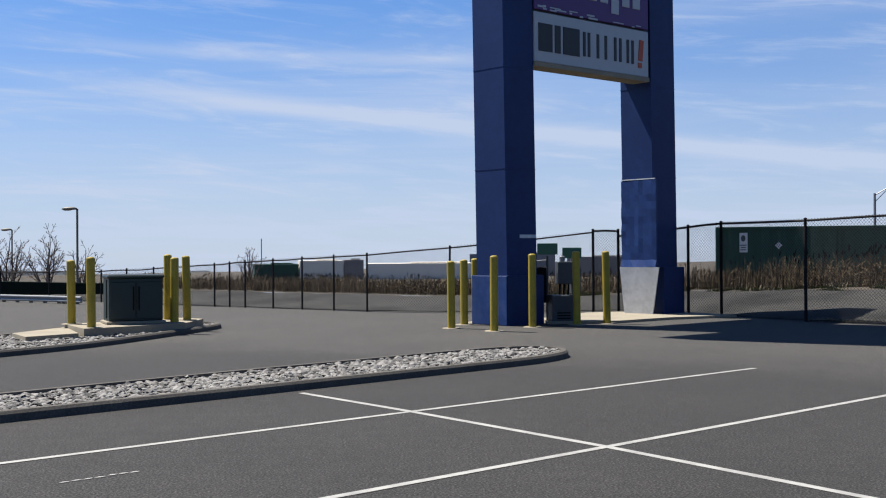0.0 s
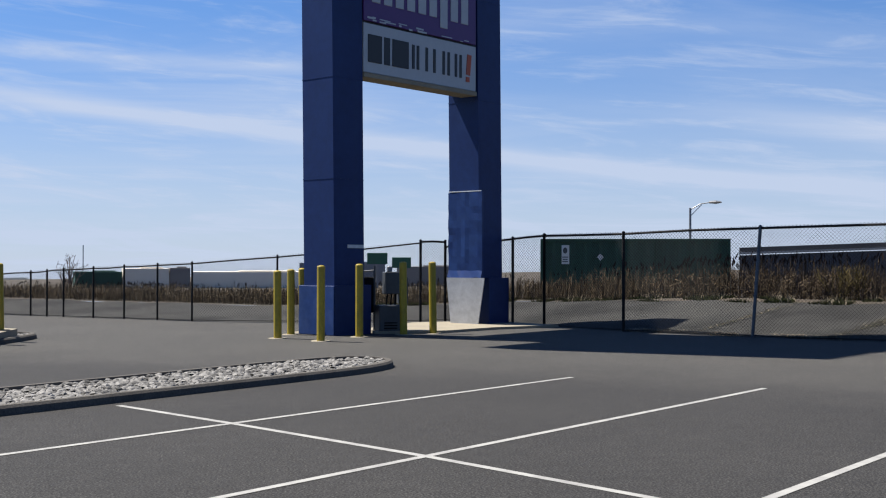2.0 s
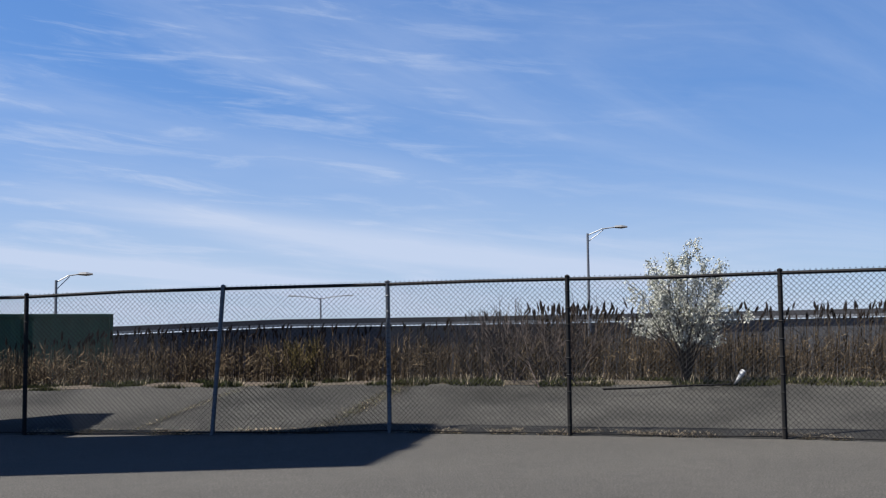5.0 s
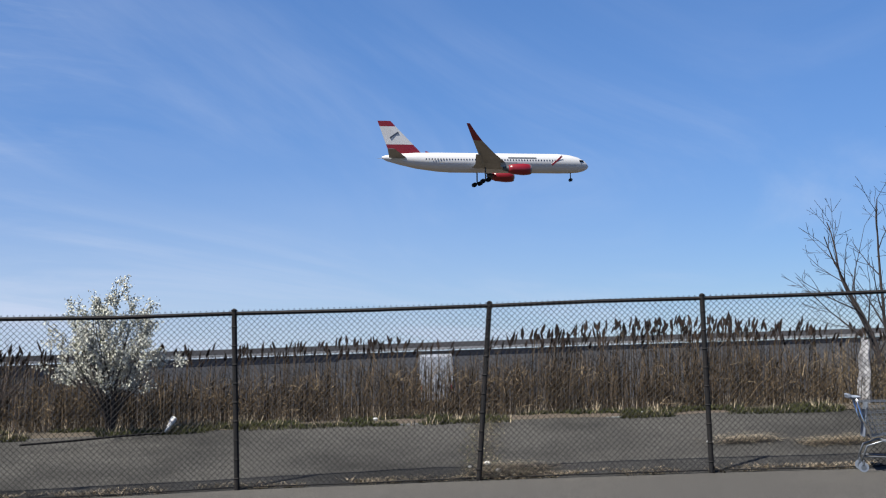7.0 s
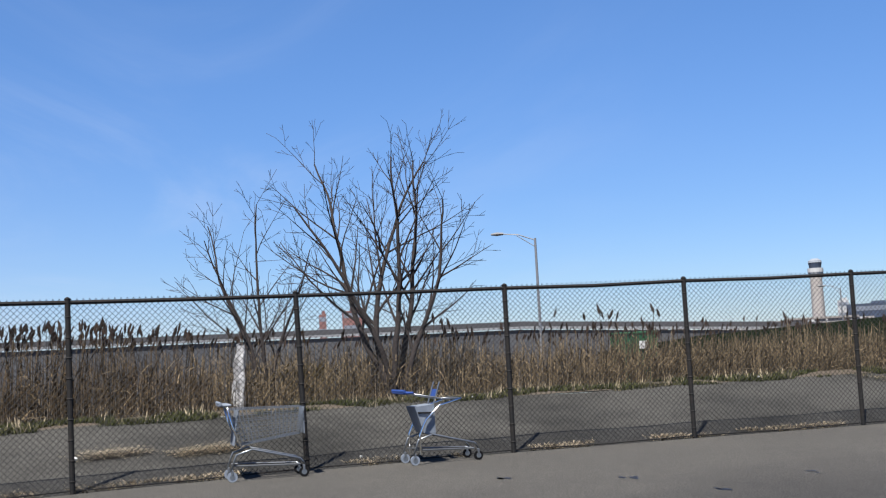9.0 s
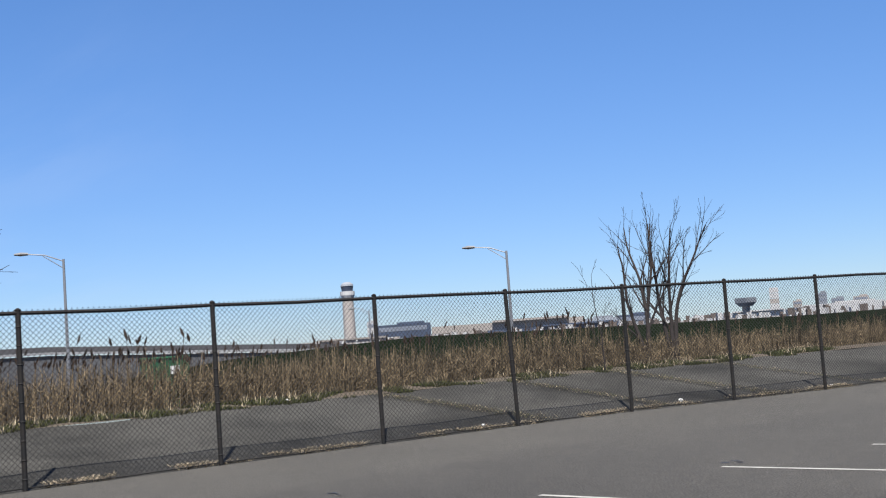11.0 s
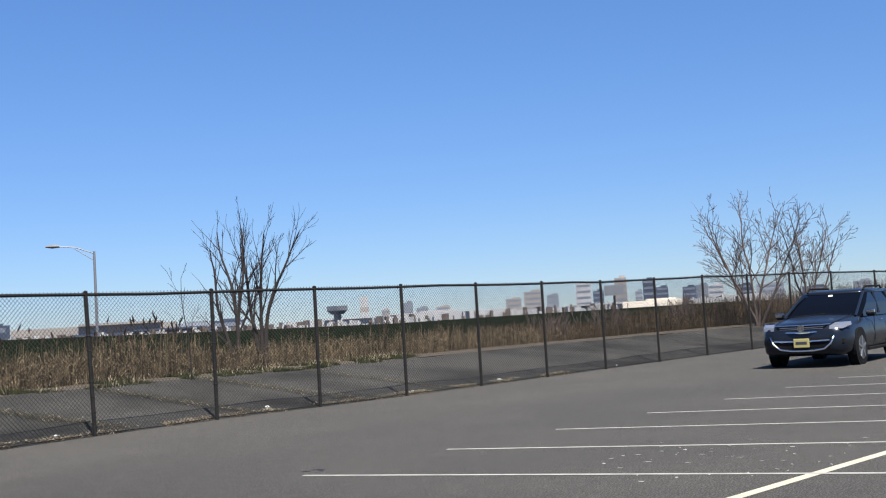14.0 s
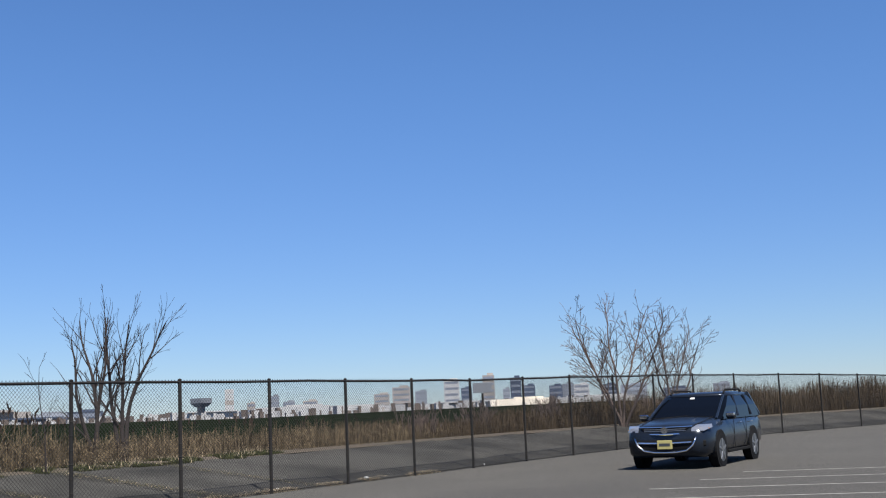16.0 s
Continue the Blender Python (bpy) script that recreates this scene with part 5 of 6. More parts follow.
# ---- parked car ----
def suv(at):
    t = thing("suv", at, "dark steel-blue sport utility car with chrome trim", "car")
    rings = []
    for x, w, zb, zt in ((2.52, 0.66, 0.42, 0.78), (2.46, 0.83, 0.31, 0.88), (2.28, 0.92, 0.25, 0.95), (1.9, 0.955, 0.25, 1.0), (1.2, 0.96, 0.26, 1.08), (0.7, 0.965, 0.27, 1.10), (-0.6, 0.965, 0.28, 1.10), (-1.9, 0.955, 0.30, 1.12), (-2.35, 0.91, 0.34, 1.10), (-2.55, 0.80, 0.42, 1.02), (-2.62, 0.66, 0.5, 0.9)):
        h = zt - zb
        rings.append([(x, -w * 0.86, zb), (x, -w * 0.97, zb + 0.12 * h), (x, -w, zb + 0.45 * h), (x, -w * 0.97, zb + 0.75 * h), (x, -w * 0.90, zb + 0.93 * h), (x, -w * 0.6, zt), (x, 0, zt + 0.02),
                      (x, w * 0.6, zt), (x, w * 0.90, zb + 0.93 * h), (x, w * 0.97, zb + 0.75 * h), (x, w, zb + 0.45 * h), (x, w * 0.97, zb + 0.12 * h), (x, w * 0.86, zb)])
    part("body", Shape().loft([list(reversed(r)) for r in rings]), CARPAINT, t, smooth=True)

    def plan(x0, x1, w, z, c=0.18):
        return [(x0, -w + c, z), (x0 - c * 0.8, -w, z), (x1 + c, -w, z), (x1, -w + c, z), (x1, w - c, z), (x1 + c, w, z), (x0 - c * 0.8, w, z), (x0, w - c, z)]
    part("cabin_glass", Shape().loft([plan(1.22, -2.5, 0.89, 1.03), plan(0.6, -2.36, 0.84, 1.32), plan(0.06, -1.98, 0.74, 1.56)]), GLASS_DARK, t, "dark tinted windows")
    part("roof", Shape().loft([plan(0.09, -2.06, 0.745, 1.55), plan(-0.05, -1.98, 0.72, 1.615), plan(-0.3, -1.7, 0.58, 1.655)]), CARPAINT, t, smooth=True)
    for sy in (-1, 1):
        for (a, b, r) in (((1.2, 0.80, 1.05), (0.05, 0.68, 1.575), 0.028), ((-0.35, 0.885, 1.08), (-0.45, 0.75, 1.56), 0.03), ((-1.55, 0.885, 1.08), (-1.4, 0.75, 1.56), 0.035), ((-2.46, 0.80, 1.06), (-1.95, 0.68, 1.575), 0.09)):
            part("window_pillar", Shape().tube([(a[0], a[1] * sy, a[2]), (b[0], b[1] * sy, b[2])], r, 8), CARPAINT, t)
        part("roof_rail", Shape().tube([(-0.1, 0.64 * sy, 1.61), (-0.25, 0.64 * sy, 1.70), (-1.6, 0.62 * sy, 1.70), (-1.75, 0.62 * sy, 1.62)], 0.022, 8), BLACK, t, "black roof rail")
        m = part("mirror", Shape().box((0.78, 1.03 * sy, 1.10), (0.14, 0.22, 0.15), bevel=0.04), CARPAINT, t)
        # chrome block added to imitate the sun's glint on the mirror
        part("mirror_glint", Shape().box((0.845, 1.03 * sy, 1.135), (0.06, 0.2, 0.09), bevel=0.02), CHROME, m, "added chrome block standing in for the glint on the mirror")
        h = part("headlight", Shape().loft([[(2.47, 0.60 * sy, 0.885), (2.38, 0.82 * sy, 0.905), (2.08, 0.945 * sy, 0.955), (2.25, 0.66 * sy, 0.95)], [(2.505, 0.60 * sy, 0.815), (2.42, 0.86 * sy, 0.82), (2.12, 0.965 * sy, 0.885), (2.27, 0.62 * sy, 0.82)]]), LENS, t, "clear swept headlight lens")
        part("indicator", Shape().box((2.22, 0.915 * sy, 0.865), (0.06, 0.02, 0.035), bevel=0.008), AMBER, h, "amber indicator")
        part("fog_light_recess", Shape().box((2.38, 0.79 * sy, 0.56), (0.13, 0.16, 0.15), Matrix.Rotation(-0.35 * sy, 3, "Z"), 0.03), BLACK, t)
        part("door_line", Shape().box((0.35, 0.962 * sy, 0.70), (0.012, 0.01, 0.7)), BLACK, t)
        part("door_line", Shape().box((-0.72, 0.965 * sy, 0.70), (0.012, 0.01, 0.7)), BLACK, t)
        part("sill_trim", Shape().box((-0.1, 0.94 * sy, 0.31), (2.0, 0.05, 0.07), bevel=0.015), BLACK, t, "black sill strip")
        for x in (-0.25, -1.25):
            part("door_handle", Shape().box((x, 0.965 * sy, 0.93), (0.2, 0.03, 0.03), bevel=0.01), CHROME, t, "chrome door handle")
        for x in (1.5, -1.37):
            part("wheel_arch", Shape().tube([(x, 0.80 * sy, 0.38), (x, 0.968 * sy, 0.38)], 0.43, 28), BLACK, t, "dark wheel arch")
            w = part("wheel", Shape().tube([(x, 0.74 * sy, 0.365), (x, 0.76 * sy, 0.365), (x, 0.95 * sy, 0.365), (x, 0.975 * sy, 0.365)], [0.34, 0.365, 0.365, 0.34], 28), BLACK, t, "black tyre")
            part("rim", Shape().tube([(x, 0.955 * sy, 0.365), (x, 0.982 * sy, 0.365)], [0.255, 0.25], 24), GREY_BOX, w)
            for k in range(5):
                a = k * 1.2566 + 0.3
                part("spoke", Shape().box((x + math.cos(a) * 0.13, 0.986 * sy, 0.365 + math.sin(a) * 0.13), (0.25, 0.02, 0.06), Matrix.Rotation(-a, 3, "Y"), 0.008), ALLOY, w, "bright alloy spoke")
    part("upper_grille", Shape().loft([[(2.46, -0.47, 0.80), (2.5, -0.44, 0.80), (2.5, 0.44, 0.80), (2.46, 0.47, 0.80)], [(2.44, -0.56, 0.90), (2.485, -0.53, 0.905), (2.485, 0.53, 0.905), (2.44, 0.56, 0.90)]]), BLACK, t, "black upper grille")
    for z in (0.835, 0.87):
        part("grille_slat", Shape().tube([(2.49, -0.47, z), (2.515, 0, z), (2.49, 0.47, z)], 0.008, 5), ALLOY, t)
    part("bonnet_lip", Shape().tube([(2.40, -0.6, 0.925), (2.475, -0.4, 0.918), (2.50, 0, 0.915), (2.475, 0.4, 0.918), (2.40, 0.6, 0.925)], 0.012, 6), CHROME, t, "thin chrome grille edge")
    part("badge", Shape().tube([(2.505, 0, 0.85), (2.535, 0, 0.85)], 0.075, 20), CHROME, t, "round chrome badge")
    part("grille_trim", Shape().tube([(2.47, -0.5, 0.77), (2.53, -0.2, 0.765), (2.54, 0, 0.76), (2.53, 0.2, 0.765), (2.47, 0.5, 0.77)], 0.02, 6), CHROME, t)
    part("lower_grille", Shape().loft([[(x, y * w, z) for y in (-1, 1) ] + [(2.3, w, z), (2.3, -w, z)] for x, w, z in ((2.50, 0.40, 0.37), (2.525, 0.56, 0.45), (2.53, 0.64, 0.58), (2.515, 0.66, 0.67))]), BLACK, t, "black lower grille")
    part("grille_bar", Shape().tube([(2.535, -0.6, 0.59), (2.54, 0, 0.57), (2.535, 0.6, 0.59)], 0.018, 6), CHROME, t)
    part("bumper_trim", Shape().tube([(2.49, -0.69, 0.69), (2.53, -0.62, 0.52), (2.53, -0.48, 0.41), (2.525, -0.25, 0.375), (2.525, 0, 0.37), (2.525, 0.25, 0.375), (2.53, 0.48, 0.41), (2.53, 0.62, 0.52), (2.49, 0.69, 0.69)], 0.022, 8), CHROME, t, "curved chrome bumper strip", smooth=True)
    p = part("number_plate", Shape().box((2.55, 0, 0.54), (0.02, 0.34, 0.19), bevel=0.006), PLATE, t, "pale yellow plate with plain bars")
    part("plate_bar", Shape().box((2.562, 0, 0.545), (0.006, 0.24, 0.055)), GREY_BOX, p)
    part("bonnet_edge", Shape().tube([(2.3, -0.62, 0.945), (1.2, -0.72, 1.085), (1.1, 0, 1.12), (1.2, 0.72, 1.085), (2.3, 0.62, 0.945)], 0.008, 6), BLACK, t)
    part("sticker", Shape().box((0.2, -0.02, 1.515), (0.01, 0.1, 0.06), Matrix.Rotation(-0.95, 3, "Y")), LITTER, t, "pale windscreen sticker")
    part("wiper", Shape().tube([(1.2, -0.5, 1.08), (1.08, 0.1, 1.13)], 0.01, 5), BLACK, t)
    return t


car = suv(pose(13.36, -20.95, 0, 0, 0, 93))
car.scale = (1.07, 1.07, 1.07)


# ---- container, lamps, viaduct, buildings ----
def container(at, length, height, depth):
    t = thing("shipping_container", at, "dark green ribbed steel container behind the reeds", "container")
    s = Shape()
    n = int(length / 0.17)
    ring = []
    for k in range(n + 1):
        y = 0.0 if (k // 2) % 2 == 0 else 0.09
        ring.append((k * length / n, y))
    s.loft([[(x, y, 0.1) for x, y in ring], [(x, y, height - 0.1) for x, y in ring]], closed=False, caps=False)
    part("ribbed_side", s, GREEN_STEEL, t)
    part("core", Shape().box((length / 2, depth / 2 + 0.06, height / 2), (length - 0.04, depth - 0.1, height - 0.1)), GREEN_STEEL, t)
    for z in (0.07, height - 0.07):
        part("rail", Shape().box((length / 2, 0.02, z), (length, 0.12, 0.14), bevel=0.01), GREEN_STEEL, t)
    for x in (0.06, length - 0.06):
        part("corner_post", Shape().box((x, 0.03, height / 2), (0.13, 0.13, height), bevel=0.01), GREEN_STEEL, t)
    part("diamond_label", Shape().box((length * 0.32, -0.03, height * 0.74), (0.22, 0.02, 0.22), Matrix.Rotation(radians(45), 3, "Y")), LITTER, t, "white diamond label")
    part("door_rod", Shape().tube([(length * 0.62, -0.04, 0.2), (length * 0.62, -0.04, height - 0.1)], 0.03, 6), GREEN_STEEL, t)
    return t


container(pose(11.95, 51.42, -0.5, 0, 0, -18), 8.3, 3.15, 2.4)


def cobra_lamp(at, height, arm, label, mat=LAMP_METAL):
    t = thing("street_lamp", at, label, "street lamp", "street lamps")
    part("pole", Shape().tube([(0, 0, 0), (0, 0, height)], [0.09, 0.06], 10), mat, t)
    part("arm", Shape().tube([(0, 0, height - 0.1), (arm * 0.5, 0, height + 0.22), (arm, 0, height + 0.3)], 0.03, 6), mat, t)
    part("arm_brace", Shape().tube([(0, 0, height - 0.45), (arm * 0.55, 0, height + 0.18)], 0.022, 6), mat, t)
    part("lamp_head", Shape().loft([[(arm - 0.1, y, height + z) for y, z in ((-.08, .3), (0, .24), (.08, .3), (0, .37))], [(arm + 0.25, y, height + z) for y, z in ((-.13, .3), (0, .21), (.13, .3), (0, .4))], [(arm + 0.55, y, height + z) for y, z in ((-.05, .3), (0, .26), (.05, .3), (0, .34))]]), mat, t, "flat cobra lamp head")
    return t


cobra_lamp(pose(22.35, 60.7, -0.5, 0, 0, -22), 5.05, 1.1, "grey street lamp with a short arm beyond the container")
cobra_lamp(pose(45.6, 48.5, -0.5, 0, 0, -48), 7.5, 1.5, "grey street lamp with a short arm beside the viaduct")
cobra_lamp(pose(60.45, -6.5, -0.6, 0, 0, 78), 7.5, 1.7, "pale street lamp with a short arm beyond the reeds")
cobra_lamp(pose(51.7, -26.6, -0.6, 0, 0, 56), 6.6, 1.7, "pale street lamp with a short arm beyond the reeds")
cobra_lamp(pose(95, -42, -0.8, 0, 0, 60), 5.6, 1.3, "small distant grey street lamp")
cobra_lamp(pose(120, -8, -0.8, 0, 0, 70), 7.0, 1.6, "small distant grey street lamp")


twin = thing("street_lamp", pose(54.5, 86.25, -0.7, 0, 0, -40), "thin grey lamp mast with two drooping arms", "street lamp", "street lamps")
part("pole", Shape().tube([(0, 0, 0), (0, 0, 5.9)], [0.09, 0.07], 8), LAMP_METAL, twin)
for sx in (-1, 1):
    part("arm", Shape().tube([(0, 0, 5.8), (sx * 1.0, 0, 5.95), (sx * 2.0, 0, 6.05)], 0.035, 6), LAMP_METAL, twin)
    part("lamp_head", Shape().box((sx * 2.3, 0, 6.05), (0.7, 0.2, 0.1), bevel=0.03), LAMP_METAL, twin)


def box_truck(at):
    """A plain white box truck."""
    t = thing("box_truck", at, "pale box truck parked behind the reeds, half hidden", "truck")
    part("body", Shape().loft([[(x, y, z) for x, y in ((-0.78, -2.2), (0.78, -2.2), (0.78, 2.2), (-0.78, 2.2))] for z in (0.55, 1.5)]
                              + [[(x * w, y * w, z) for x, y in ((-0.78, -2.2), (0.78, -2.2), (0.78, 2.2), (-0.78, 2.2))] for z, w in ((1.6, 0.99), (2.6, 0.97), (2.72, 0.93))]), FARGREY, t)
    for sx in (-1, 1):
        part("tail_light", Shape().box((sx * 0.68, -2.2, 1.2), (0.1, 0.06, 0.26), bevel=0.01), PLANE_RED, t, "red tail light")
        for y in (-1.4, 1.4):
            part("wheel", Shape().tube([(sx * 0.62, y, 0.42), (sx * 0.8, y, 0.42)], 0.42, 16), BLACK, t)
    part("bumper", Shape().box((0, -2.24, 0.6), (1.5, 0.12, 0.16), bevel=0.03), GREY_BOX, t)
    return t


def box_lamp(at, height):
    t = thing("car_park_lamp", at, "bronze car park lamp on a thin pole", "street lamp", "car park lamps")
    part("pole", Shape().tube([(0, 0, 0), (0, 0, height)], 0.055, 8), BRONZE, t)
    rings = []
    for x, w, up, dn in ((-0.02, 0.05, 0.04, 0.04), (-0.16, 0.13, 0.09, 0.05), (-0.4, 0.17, 0.1, 0.09), (-0.62, 0.15, 0.08, 0.09), (-0.74, 0.06, 0.03, 0.04)):
        rings.append([(x, w * math.cos(a), height + (up if math.sin(a) > 0 else dn) * math.sin(a)) for a in (6.2832 * q / 12 for q in range(12))])
    part("head", Shape().loft(rings), BRONZE, t, smooth=True)
    part("foot", Shape().tube([(0, 0, 0), (0, 0, 0.5)], 0.2, 10), CONCRETE, t)
    return t


box_truck(pose(53.1, 27.2, -0.5, 0, 0, -72))
box_lamp(pose(-17.85, 57.3, -0.35), 4.2)
box_lamp(pose(-29.3, 79.8, -0.6), 3.95)
rail = thing("guard_rail", Matrix.Identity(4), "silver steel guard rail at the car park edge", "guard rail")
GR = [(-40, 47.5), (-25, 43.8), (-15.6, 40.4), (-12.6, 38.4), (-11.6, 37.6)]
for z in (0.09, 0.21):
    part("beam", Shape().tube([(x, y, z) for x, y in GR], 0.042, 8), RAILWHITE, rail)
part("web", Shape().tube([(x, y + 0.03, 0.15) for x, y in GR], 0.03, 4), LAMP_METAL, rail)
for a, b in zip(GR, GR[1:]):
    for k in range(5):
        x, y = a[0] + (b[0] - a[0]) * k / 5, a[1] + (b[1] - a[1]) * k / 5
        part("rail_post", Shape().box((x, y + 0.1, 0.1), (0.1, 0.1, 0.2)), CONCRETE, rail)

west_screen = Shape()
west_screen.loft([[(x, y, -0.5), (x + 0.2, y + 0.4, -0.5), (x + 0.2, y + 0.4, z), (x, y, z)] for x, y, z in ((-40, 52.5, 0.72), (-28, 48.6, 0.68), (-17, 44.5, 0.6), (-12, 42.2, 0.55))])
solid("green_screen_fence", west_screen, HEDGE, "dark green screen fence behind the guard rail", "screen fence", kind="structure")
VIA = [(30, 72.5), (38.5, 66.6), (46, 61), (52.6, 54.8), (59, 47), (64.3, 37.3), (69.0, 24), (71.6, 8), (70.6, -8), (67.2, -22), (62, -33)]
VIA_TOP = [2.6, 2.95, 3.0, 3.05, 3.1, 3.15, 3.15, 3.05, 2.9, 2.1, 1.2]


def wall_run(z_low, z_high, thick, out=0.0):
    s = Shape()
    rings = []
    for i, ((x, y), top) in enumerate(zip(VIA, VIA_TOP)):
        d = (Vector(VIA[min(i + 1, len(VIA) - 1)]) - Vector(VIA[max(i - 1, 0)])).normalized()
        nn = Vector((-d.y, d.x))
        a, b = Vector((x, y)) - nn * out, Vector((x, y)) + nn * thick
        zl = z_low if z_low < -0.5 else top + z_low
        rings.append([(a.x, a.y, zl), (b.x, b.y, zl), (b.x, b.y, top + z_high), (a.x, a.y, top + z_high)])
    return s.loft(rings)


via = thing("road_viaduct", Matrix.Identity(4), "long grey concrete road embankment with guard rails", "viaduct", kind="structure")
part("retaining_wall", wall_run(-1.5, -0.52, 6.0), ROADWALL, via, "plain grey concrete wall")
part("guard_beam", wall_run(-0.46, -0.32, 0.1, 0.15), RAILWHITE, via, "pale guard rail")
part("far_barrier", wall_run(-0.3, -0.02, 6.2), DARKBAND, via, "dark barrier on the far side")
screen = Shape()
rings = []
for x, y, top in ((43, -4, 1.1), (43.5, -8, 1.5), (42, -15, 1.85), (38, -22, 1.7), (35.5, -30, 1.6), (34, -38, 1.65), (31, -52, 1.7), (27, -64, 1.6)):
    rings.append([(x, y, -0.8), (x + 0.8, y - 0.3, -0.8), (x + 0.8, y - 0.3, top), (x, y, top)])
solid("green_screen_fence", screen.loft(rings), HEDGE, "dark green windscreen fence behind the reeds", "screen fence", kind="structure")


def far_block(x, y, w, top, mat, label, name="building", depth=None, base=-9.0, steps=1):
    a = math.degrees(math.atan2(y - 8, x - 2.8)) - 90
    t = thing(name, pose(x, y, base, 0, 0, a), label, "building", "distant buildings")
    h = top - base
    part("wall", Shape().box((0, (depth or w) / 2, h / 2), (w, depth or w, h)), mat, t)
    part("roof_block", Shape().box((w * 0.15, (depth or w) / 2, h + 0.025 * h), (w * 0.5, w * 0.4, 0.05 * h)), mat, t)
    n = max(2, int(h / 4.0)) if base < -5 else 0
    for k in range(min(n, 7)):
        part("window_band", Shape().box((0, -0.05, h * (k + 0.6) / min(n, 7)), (w * 0.86, 0.12, h * 0.38 / min(n, 7))), FARBAND, t)
    return t


SKYLINE = [(659, -747, 7, 14, 1), (644, -759, 8, 19, 0), (635, -767, 10, 14, 0), (621, -778, 12, 14, 1), (573, -814, 13, 17, 1), (559, -823, 15, 22, 1), (545, -832, 10, 18, 0), (523, -846, 13, 26, 3), (512, -852, 9, 19, 2),
           (496, -862, 10, 29, 1), (483, -869, 6, 17, 0), (476, -873, 9, 26, 2), (466, -878, 10, 19, 2), (446, -888, 11, 18, 2), (437, -893, 10, 19, 0), (427, -898, 13, 18, 3), (406, -907, 13, 17, 2), (387, -915, 22, 16, 0), (355, -928, 19, 12, 2), (320, -940, 14, 14, 0)]
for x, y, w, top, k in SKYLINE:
    far_block(x, y, w, top, (FARGREY, FARTAN, FARDARK, FARWHITE)[k], ("grey office block on the skyline, haze tinted into its colour", "hazy tan tower block on the skyline", "dark glass office tower on the skyline", "pale white tower block on the skyline")[k])
far_block(434.9, -243.5, 23.6, 10.2, FARDARK, "long dark airport hangar", depth=20)
far_block(458.8, -241.8, 4.5, 12.5, FARWHITE, "white airport building end", depth=10)
far_block(349, -279, 14.7, 6.3, FARGREY, "low grey airport terminal", depth=20)
far_block(363, -309, 14.0, 7.0, FARDARK, "low dark airport terminal", depth=20)
far_block(411, -313, 10, 6, FARTAN, "low tan airport building", depth=16)
far_block(401.4, -19.9, 2.4, 15, FARRED, "narrow brick-red tank tower", depth=3)
far_block(420.5, -31.8, 7.1, 16.5, FARRED, "far brick-red industrial block", depth=6)
for x, y, w, top, m in ((-12.9, 91, 3.4, 0.8, GREEN_STEEL), (-9.45, 91.4, 3.4, 1.05, TRAILER), (-6.95, 91.6, 1.5, 1.1, FARTAN), (-1.6, 92, 8.8, 0.8, TRAILER), (6.5, 110, 8, 1.5, FARGREY), (14, 104, 6, 1.2, FARTAN)):
    far_block(x, y, w, top, m, "low warehouse beyond the marsh", "warehouse", depth=6, base=-1.0)
far_block(52.6, -101.2, 8, 2.3, FARWHITE, "low white depot beyond the brush", "warehouse", depth=6, base=-1.0)
far_block(59.5, -98.0, 6, 2.4, TRAILER, "low white depot with warmed wall colour beyond the brush", "warehouse", depth=6, base=-1.0)
low = Shape()
white = Shape()
rnd = random.Random(8)
for k in range(1100):
    a = radians(rnd.uniform(-66, 4))
    D = rnd.uniform(90, 420)
    x, y = 3 + D * math.cos(a), 8 + D * math.sin(a)
    base = -0.9 - D * 0.005
    top = 1.57 + D * rnd.uniform(0.0015, 0.0078)
    s = rnd.uniform(0.25, 1.1) * D / 250
    (white if rnd.random() < 0.6 else low).box((x, y, (base + top) / 2), (s * rnd.uniform(0.7, 2.6), s, top - base), rotz(math.degrees(a) + rnd.uniform(-25, 25)))
solid("airfield_vehicles", white, FARWHITE, "tiny white vehicles and sheds far over the airfield", "vehicles", kind="stuff")
solid("airfield_sheds", low, FARBROWN, "tiny brown sheds and brush far over the airfield", "sheds", kind="stuff")

# low airfield buildings and a tree line with distance haze in its colour
rnd = random.Random(21)
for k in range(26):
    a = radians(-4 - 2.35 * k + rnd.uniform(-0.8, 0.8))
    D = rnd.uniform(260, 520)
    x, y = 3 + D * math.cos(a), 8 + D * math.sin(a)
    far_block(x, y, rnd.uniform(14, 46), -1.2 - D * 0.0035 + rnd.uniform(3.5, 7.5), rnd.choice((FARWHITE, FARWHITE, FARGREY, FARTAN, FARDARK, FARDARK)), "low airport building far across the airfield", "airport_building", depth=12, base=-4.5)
tree_line = Shape()
prev = None
for k in range(241):
    a = radians(112 - 0.85 * k)
    D = 640
    z = (-1.5 if a < 0.9 else -9.0) + 3.2 * noise.noise(Vector((k * 0.21, 0, 0))) + rnd.uniform(0, 2.4)
    ring = [(3 + D * math.cos(a), 8 + D * math.sin(a), -12), (3 + (D + 12) * math.cos(a), 8 + (D + 12) * math.sin(a), -12), (3 + (D + 6) * math.cos(a), 8 + (D + 6) * math.sin(a), z)]
    if prev:
        tree_line.loft([prev, ring], caps=False)
    prev = ring
solid("far_tree_line", tree_line, FARTREES, "line of far woods with haze put into its blue-grey colour", "woods", kind="stuff")

